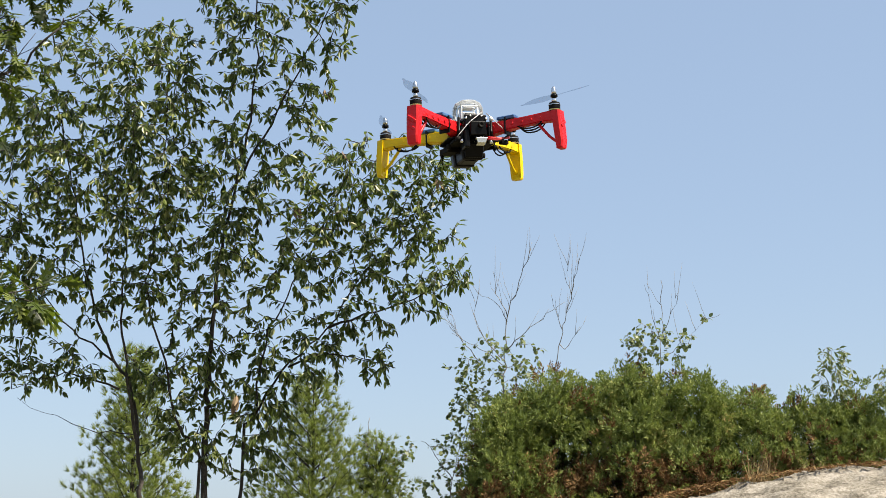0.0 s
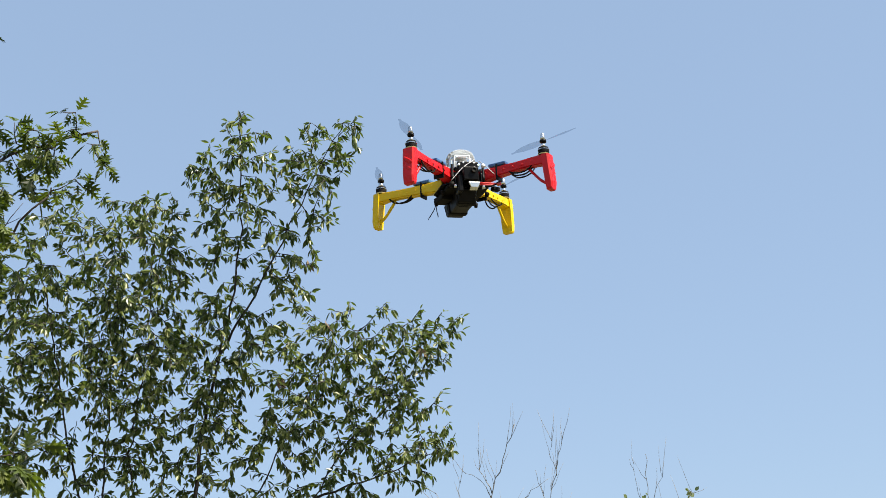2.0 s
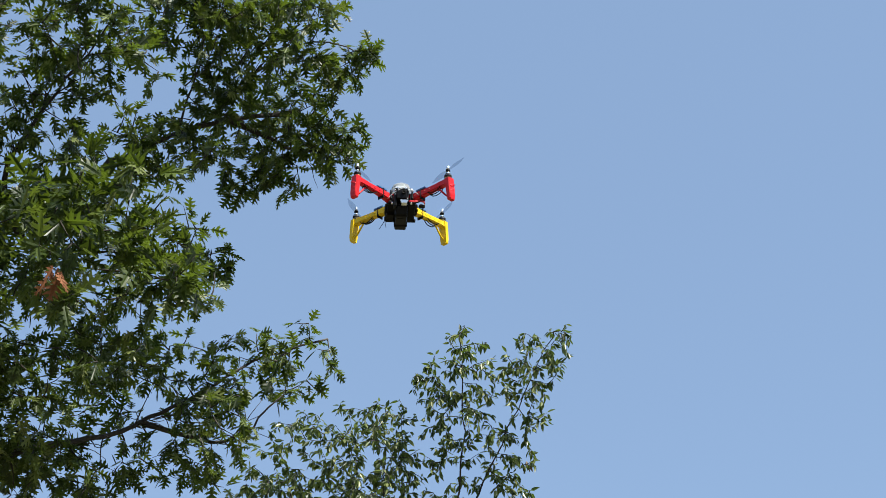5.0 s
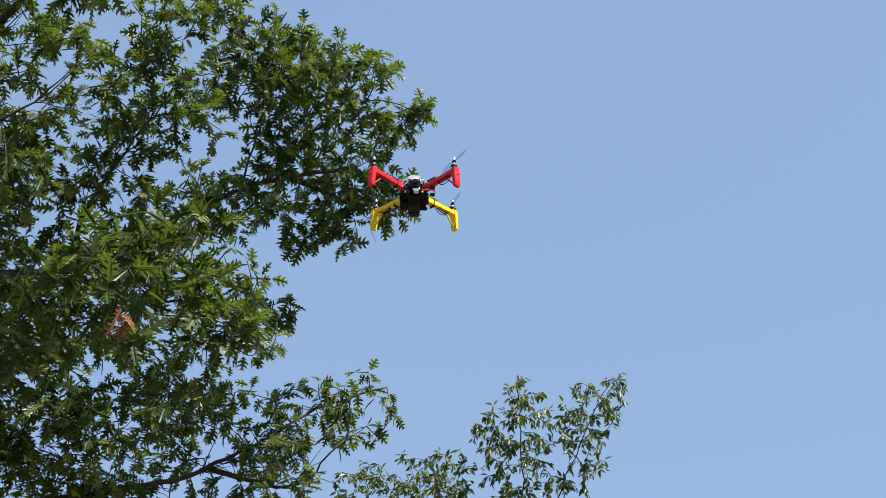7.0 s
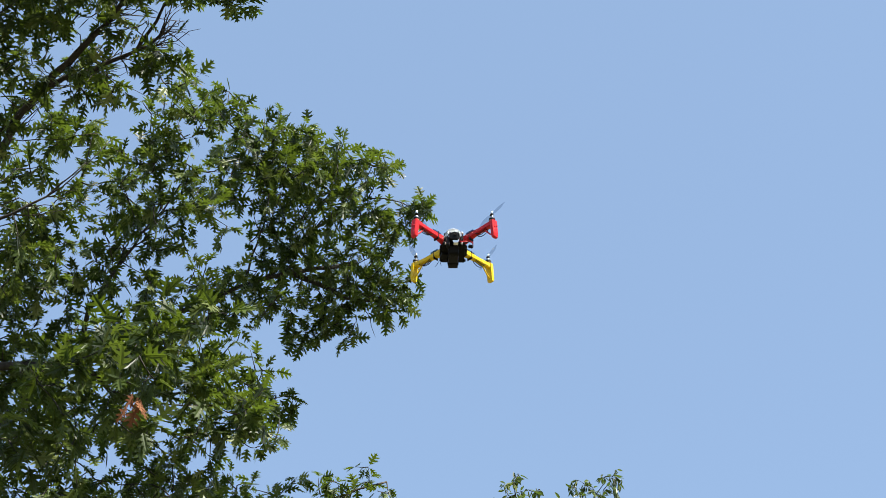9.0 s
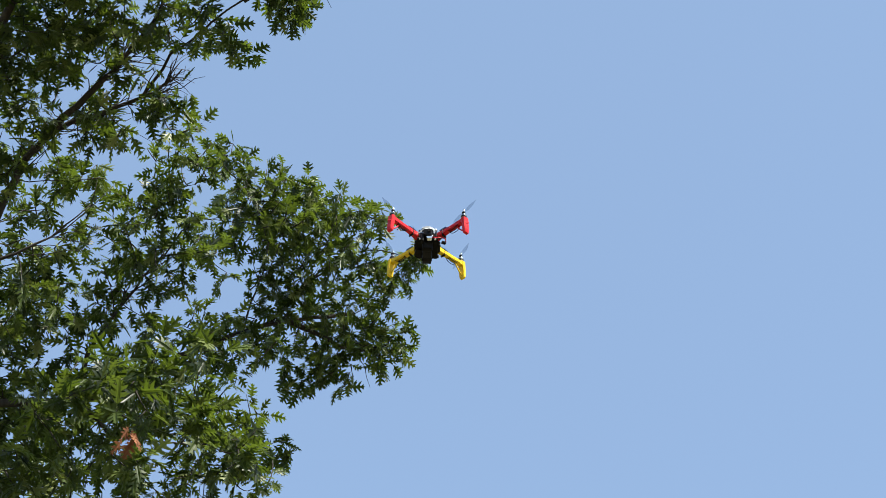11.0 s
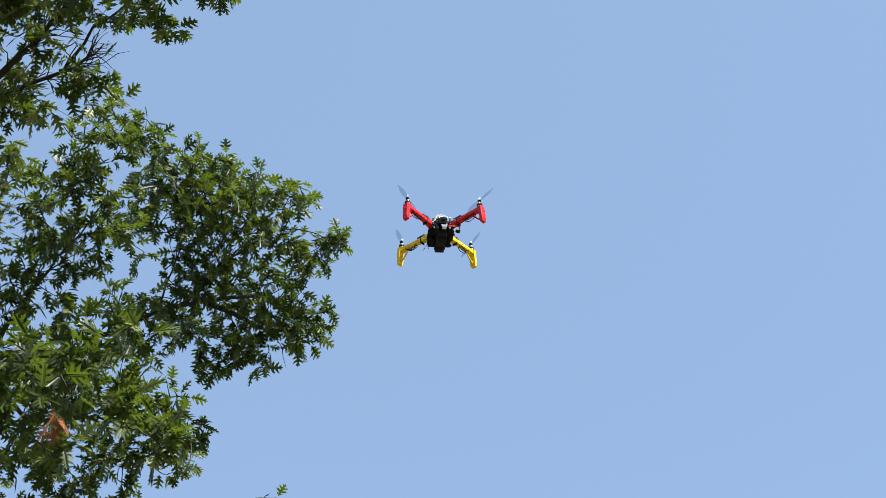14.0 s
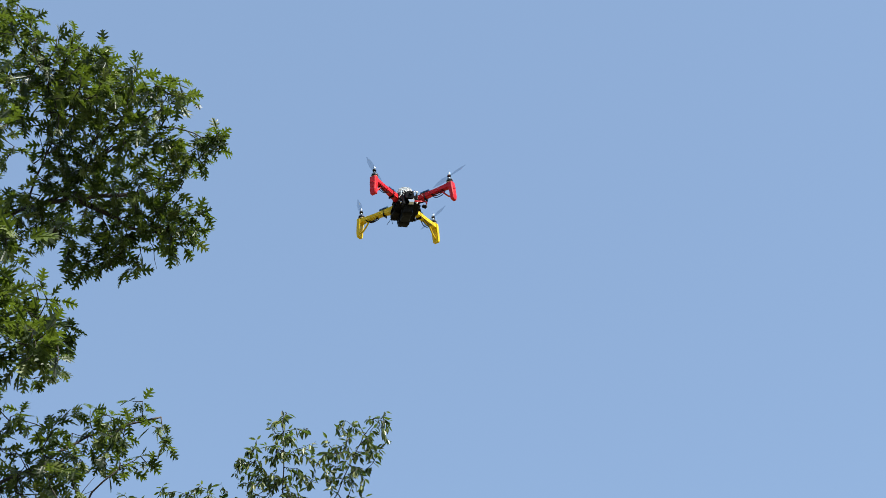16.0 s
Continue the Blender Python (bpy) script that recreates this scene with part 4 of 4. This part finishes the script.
def needle_litter(seed):
    """Fallen brown needles and twigs where the junipers meet the granite."""
    rng = np.random.default_rng(seed)
    v, f = [], []
    for _ in range(5200):
        x, y = 2.3 + 4.4 * rng.random(), 19.3 - 1.9 * rng.random() ** 1.7
        lie = 1 - ((x - 7.9) / 6.6) ** 2 - ((y - 17.7) / 2.4) ** 2
        z = max(ground_height(x, y), 4.02 + 1.35 * math.sqrt(max(lie, 0.0))) + 0.01 + 0.03 * rng.random()
        a, L = rng.random() * math.pi, 0.03 + 0.06 * rng.random()
        d, w = np.array([math.cos(a), math.sin(a), rng.normal(0, 0.25)]) * L, np.array([-math.sin(a), math.cos(a), rng.normal(0, 0.3)]) * 0.012
        p, b = np.array([x, y, z]), len(v)
        v += [p - d - w * 0.4, p - d * 0.2 + w, p + d, p - d * 0.1 - w]
        f.append((b, b + 3, b + 2, b + 1))
    tagged(new("needle_litter", mesh_of("needle_litter", v, f, DRY_JUNIPER)), "brown fallen juniper needles strewn beside the granite", "litter", kind="stuff")


needle_litter(45)


# ---- quadcopter ----
def build_drone(at, yaw, pitch, roll, size):
    drone = tagged(new("quadcopter"), "hovering hobby quadcopter with red front arms and yellow rear arms", "drone")
    a = 0.16
    # plates and standoffs
    for name, z, w in (("bottom_plate", -0.020, 0.118), ("top_plate", 0.018, 0.104)):
        bm = box((w, w * 1.12, 0.003), (0, 0, z))
        bmesh.ops.bevel(bm, geom=[e for e in bm.edges if abs(e.verts[0].co.z - e.verts[1].co.z) > 0.001], offset=0.03, segments=1, affect='EDGES')
        part(name, bm, BLACK, drone)
    for sx in (-1, 1):
        for sy in (-1, 1):
            part("standoff", lathe([(0.0, -0.02), (0.004, -0.02), (0.004, 0.018), (0, 0.018)], (sx * 0.036, sy * 0.052, 0), 10), BLACK, drone, smooth=True)
    # arms
    for sx, sy in ((-1, -1), (1, -1), (-1, 1), (1, 1)):
        mat, tone = (RED, "red") if sy < 0 else (YELLOW, "yellow")
        arm = tagged(new("arm"), "moulded %s plastic arm with landing leg" % tone)
        arm.parent = drone
        ang = math.atan2(sy, sx)
        arm.matrix_basis = pose(0, 0, 0, 0, 0, math.degrees(ang))
        R = a * math.sqrt(2)
        # two rails with cross webs between them
        bm = bmesh.new()
        sec = [(0.045, 0.016, -0.016, 0.016), (0.095, 0.016, -0.009, 0.0125), (0.160, 0.018, -0.004, 0.010), (0.205, 0.020, -0.003, 0.011), (0.236, 0.021, -0.006, 0.013)]
        rings = [[bm.verts.new((x, -w, lo)), bm.verts.new((x, w, lo)), bm.verts.new((x, w, hi)), bm.verts.new((x, -w, hi))] for x, hi, lo, w in sec]
        for p, q in zip(rings, rings[1:]):
            for i in range(4):
                bm.faces.new((p[i], p[(i + 1) % 4], q[(i + 1) % 4], q[i]))
        bm.faces.new(rings[0][::-1])
        bm.faces.new(rings[-1])
        bmesh.ops.bevel(bm, geom=[e for e in bm.edges if abs(e.verts[0].co.x - e.verts[1].co.x) > 0.02], offset=0.003, segments=2, affect='EDGES')
        bmesh.ops.recalc_face_normals(bm, faces=bm.faces)
        part("beam", bm, mat, arm)
        for i in range(6):
            x = 0.075 + 0.024 * i
            for s in (-1, 1):
                part("rib", lathe([(0, -0.0007), (0.0034, -0.0007), (0.0028, 0.0007), (0, 0.0007)], (x, s * (0.0142 - 0.0040 * i / 6), 0.005 + 0.0004 * i), 10,
                                  Matrix.Rotation(math.pi / 2, 4, 'X')), mat, arm)
        # leg: a tapering curved plate below the motor mount
        bm = bmesh.new()
        sec = [(0.234, 0.0150, 0.019), (0.236, 0.0155, -0.006), (0.238, 0.0150, -0.028), (0.240, 0.0142, -0.050), (0.240, 0.0135, -0.065), (0.239, 0.0118, -0.0685)]
        rings = []
        for x, w, z in sec:
            t = 0.009 if z > -0.055 else 0.007
            rings.append([bm.verts.new((x - t, -w, z)), bm.verts.new((x - t, w, z)), bm.verts.new((x + t * 0.6, w, z)), bm.verts.new((x + t, w * 0.75, z)), bm.verts.new((x + t, -w * 0.75, z)), bm.verts.new((x + t * 0.6, -w, z))])
        for p, q in zip(rings, rings[1:]):
            for i in range(6):
                bm.faces.new((p[i], p[(i + 1) % 6], q[(i + 1) % 6], q[i]))
        bm.faces.new(rings[0])
        bm.faces.new(rings[-1])
        bmesh.ops.recalc_face_normals(bm, faces=bm.faces)
        leg = part("leg", bm, mat, arm)
        for z in (-0.012, -0.031, -0.049):
            part("grip_ridge", box((0.0045, 0.025, 0.0085), (0.2461, 0, z), 0.0020, 0, 36 * sx), mat, leg)
        part("strut", wire([(0.186, 0, -0.006), (0.199, 0, -0.022), (0.216, 0, -0.041), (0.237, 0, -0.056)], 0.0036), mat, arm, smooth=True)
        # motor, shaft and propeller
        mx = R
        motor = part("motor", lathe([(0, 0.018), (0.0125, 0.018), (0.0132, 0.020), (0.0132, 0.033), (0.0115, 0.037), (0.004, 0.038), (0, 0.038)], (mx, 0, 0.002), 20), MATT, arm, "black brushless motor", True)
        part("base_ring", lathe([(0, 0), (0.0136, 0), (0.0136, 0.0024), (0, 0.0024)], (mx, 0, 0.0205), 20), BRASS, motor, smooth=False)
        part("bell_rim", lathe([(0.0122, 0), (0.0138, 0.0004), (0.0138, 0.0016), (0.0122, 0.002)], (mx, 0, 0.0325), 20), STEEL, motor)
        part("collet", lathe([(0, 0.038), (0.0058, 0.038), (0.0062, 0.043), (0.0046, 0.046), (0.0046, 0.050), (0, 0.050)], (mx, 0, 0.002), 14), STEEL, motor, "polished steel collet", True)
        part("prop_hub", lathe([(0, 0.050), (0.0078, 0.050), (0.0082, 0.053), (0.0078, 0.056), (0, 0.056)], (mx, 0, 0.002), 14), BLACK, motor, smooth=True)
        part("prop_nut", lathe([(0, 0.056), (0.0060, 0.056), (0.0060, 0.063), (0.0050, 0.069), (0.0028, 0.074), (0, 0.0755)], (mx, 0, 0.002), 14), STEEL, motor, "polished steel prop nut", True)
        bm = bmesh.new()
        spin = {(-1, -1): 62, (1, -1): 118, (-1, 1): 72, (1, 1): 108}[(sx, sy)] - math.degrees(ang)
        for s in (0, 180):
            row = []
            for i in range(9):
                t = i / 8
                r = 0.006 + 0.098 * t
                w = 0.003 + 0.0075 * math.sin(math.pi * min(1, t * 1.05 + 0.08)) ** 0.7
                tw = radians(24 - 17 * t)
                row.append([(r, -w * math.cos(tw), -w * math.sin(tw)), (r, 0, 0.0012), (r, w * math.cos(tw), w * math.sin(tw)), (r, 0, -0.0006)])
            rot = Matrix.Rotation(radians(s), 4, 'Z')
            vs = [[bm.verts.new(rot @ Vector(c)) for c in q] for q in row]
            for p, q in zip(vs, vs[1:]):
                for i in range(4):
                    bm.faces.new((p[i], p[(i + 1) % 4], q[(i + 1) % 4], q[i]))
            bm.faces.new(vs[-1])
            bm.faces.new(vs[0][::-1])
        bmesh.ops.transform(bm, matrix=pose(mx, 0, 0.0548, 0, 0, spin), verts=bm.verts)
        part("propeller", bm, PROP, arm, "two-bladed grey propeller, near clear in place of spin blur", True)
        # speed controller and its cables under the arm
        part("speed_controller", box((0.046, 0.020, 0.008), (0.105, 0, 0.023), 0.002), BLUE, arm, "blue-wrapped speed controller")
        for k, off in enumerate((-0.006, 0.0, 0.006)):
            part("motor_cable", wire([(0.125, off, 0.006), (0.150, off * 1.5, -0.010 - 0.003 * k), (0.185, off * 1.5, -0.009 - 0.002 * k), (mx - 0.016, off, 0.016)], 0.0018), MATT, arm, smooth=True)
        part("cable_tie", box((0.004, 0.027, 0.040), (0.105, 0, 0.003), 0.001), BLACK, arm)
    # camera mount, camera and battery
    part("front_frame", box((0.052, 0.010, 0.050), (0, -0.066, 0.006), 0.003), BLACK, drone)
    for s in (-1, 1):
        part("frame_post", lathe([(0, -0.034), (0.0034, -0.034), (0.0034, -0.012), (0.0045, -0.011), (0.0045, -0.006), (0.0034, -0.005), (0.0034, 0.024), (0, 0.024)], (s * 0.038, -0.064, 0), 10), BLACK, drone, smooth=True)
        part("damper", lathe([(0, -0.006), (0.006, -0.006), (0.0075, 0), (0.006, 0.006), (0, 0.006)], (s * 0.041, -0.066, -0.028), 12), MATT, drone, smooth=True)
        part("bolt", lathe([(0, 0), (0.003, 0), (0.003, 0.004), (0, 0.005)], (s * 0.024, -0.072, 0.020), 8, Matrix.Rotation(math.pi / 2, 4, 'X')), STEEL, drone)
    for x, z in ((-0.020, -0.012), (0.020, -0.012), (-0.012, 0.027), (0.014, 0.027), (-0.022, 0.004)):
        part("screw", lathe([(0, 0), (0.0022, 0), (0.0022, 0.0016), (0, 0.0022)], (x, -0.0705, z), 8, Matrix.Rotation(math.pi / 2, 4, 'X')), STEEL, drone)
    for s in (-1, 1):
        part("side_bracket", box((0.004, 0.034, 0.030), (s * 0.030, -0.052, -0.012), 0.001, s * 8), BLACK, drone)
        part("mount_knob", lathe([(0, -0.004), (0.004, -0.004), (0.005, 0), (0.004, 0.004), (0, 0.004)], (s * 0.034, -0.074, -0.034), 10), STEEL, drone, smooth=True)
    cam_box = part("action_camera", box((0.036, 0.022, 0.032), (0, -0.082, -0.006), 0.002, 0, 4), BLACK, drone, "small black action camera")
    part("lens", lathe([(0, 0), (0.0065, 0), (0.0065, 0.004), (0.0052, 0.0046), (0.004, 0.003), (0, 0.0022)], (0.006, -0.0945, 0.000), 16, Matrix.Rotation(math.pi / 2, 4, 'X')), MATT, cam_box, smooth=True)
    part("status_light", lathe([(0, 0), (0.0055, 0), (0.004, 0.004), (0, 0.005)], (0.036, -0.074, 0.020), 12, Matrix.Rotation(math.pi / 2, 4, 'X')), WHITE, drone, "small white status light", True)
    part("camera_hood", box((0.030, 0.024, 0.013), (0.008, -0.080, -0.036), 0.0015, 0, -14, 0.62), STEEL, drone, "shiny silver sensor housing")
    part("gimbal_arm", box((0.012, 0.030, 0.040), (-0.024, -0.070, -0.030), 0.003), BLACK, drone)
    part("battery_tray", box((0.098, 0.130, 0.008), (0, 0.010, -0.028), 0.002), MATT, drone)
    bat = part("battery", box((0.047, 0.138, 0.032), (0, 0.012, -0.049), 0.003, 0, 0, 0.86), BLACK, drone, "black battery pack slung underneath")
    for y in (-0.035, 0.040):
        part("strap", box((0.052, 0.018, 0.036), (0, y, -0.0490), 0.002, 0, 0, 0.88), MATT, bat)
    part("label_patch", box((0.026, 0.034, 0.0012), (0, 0.0, -0.0655)), BLACK, bat)
    part("receiver", box((0.030, 0.045, 0.014), (-0.040, 0.020, -0.036), 0.002, 12), MATT, drone)
    for i, (x, y) in enumerate(((-0.055, -0.03), (0.055, -0.03), (-0.05, 0.05), (0.05, 0.05), (-0.02, -0.055))):
        part("rubber_foot", lathe([(0, -0.012), (0.004, -0.012), (0.0055, -0.004), (0.004, 0), (0, 0)], (x, y, -0.031), 10), MATT, drone, smooth=True)
    # flight controller stack and dome
    part("controller_board", box((0.046, 0.060, 0.010), (0, -0.005, 0.025), 0.002), BLACK, drone)
    mast = part("gps_mast", box((0.034, 0.026, 0.016), (0.0, -0.008, 0.040), 0.002), GREY, drone, "white plastic module under the dome")
    for sx in (-1, 1):
        part("frame_bar", box((0.003, 0.003, 0.030), (sx * 0.019, -0.022, 0.046), 0.0006), WHITE, mast)
        part("frame_bar", box((0.003, 0.003, 0.030), (sx * 0.019, 0.008, 0.046), 0.0006), WHITE, mast)
        part("frame_rail", box((0.003, 0.033, 0.003), (sx * 0.019, -0.007, 0.0625), 0.0006), WHITE, mast)
    for y in (-0.022, 0.008):
        part("frame_rail", box((0.041, 0.003, 0.003), (0, y, 0.0627), 0.0006), WHITE, mast)
    part("antenna_patch", box((0.026, 0.024, 0.004), (0, -0.007, 0.0600), 0.001), WHITE, mast, "pale square antenna")
    # Solid matt black plate puts the shade of a window opening on the module.
    part("dark_window_plate", box((0.021, 0.002, 0.010), (0, -0.022, 0.040)), MATT, mast)
    for s in (-1, 1):
        part("dome_post", lathe([(0, 0), (0.002, 0), (0.002, 0.040), (0, 0.040)], (s * 0.021, -0.018, 0.018), 8), WHITE, drone)
    prof = [(0.0365, 0.019), (0.0362, 0.045), (0.0348, 0.060), (0.0305, 0.070), (0.0215, 0.0762), (0.0105, 0.0785), (0, 0.079)]
    part("dome", lathe(prof, (0, -0.008, 0), 28), DOME, drone, "clear plastic dome cover", True)
    # loose wires
    part("antenna_wire", wire([(0.016, -0.072, 0.036), (-0.020, -0.090, 0.006), (-0.052, -0.100, -0.030)], 0.0010), GREY, drone, "thin pale antenna wire", True)
    part("antenna_wire", wire([(0.026, -0.070, 0.034), (0.046, -0.082, 0.010), (0.058, -0.090, -0.006)], 0.0009), GREY, drone, "thin pale antenna wire", True)
    for k in range(3):
        part("power_wire", wire([(0.026, -0.074, -0.024 - 0.004 * k), (0.052, -0.078, -0.026 - 0.003 * k), (0.078, -0.066, -0.022 + 0.003 * k), (0.084, -0.030, -0.012)], 0.0026), WIRE_RED if k < 2 else MATT, drone, smooth=True)
    part("whip_antenna", wire([(-0.052, 0.030, -0.034), (-0.062, 0.028, -0.060), (-0.078, 0.030, -0.086)], 0.0010), MATT, drone, smooth=True)
    part("whip_antenna", wire([(-0.052, 0.030, -0.034), (-0.056, 0.028, -0.058), (-0.052, 0.030, -0.078)], 0.0010), MATT, drone, smooth=True)
    part("plug", box((0.020, 0.014, 0.010), (0.074, -0.040, -0.026), 0.002, 25), MATT, drone)
    turn = Matrix.Rotation(radians(yaw), 4, 'Z') @ Matrix.Rotation(radians(pitch), 4, 'X') @ Matrix.Rotation(radians(roll), 4, 'Y')
    drone.matrix_basis = Matrix.Translation(at) @ turn @ Matrix.Diagonal((size, size, size, 1))
    return drone


build_drone((0.152, 0.331, 4.800), 14.24, 2.2, -1.83, 0.77)
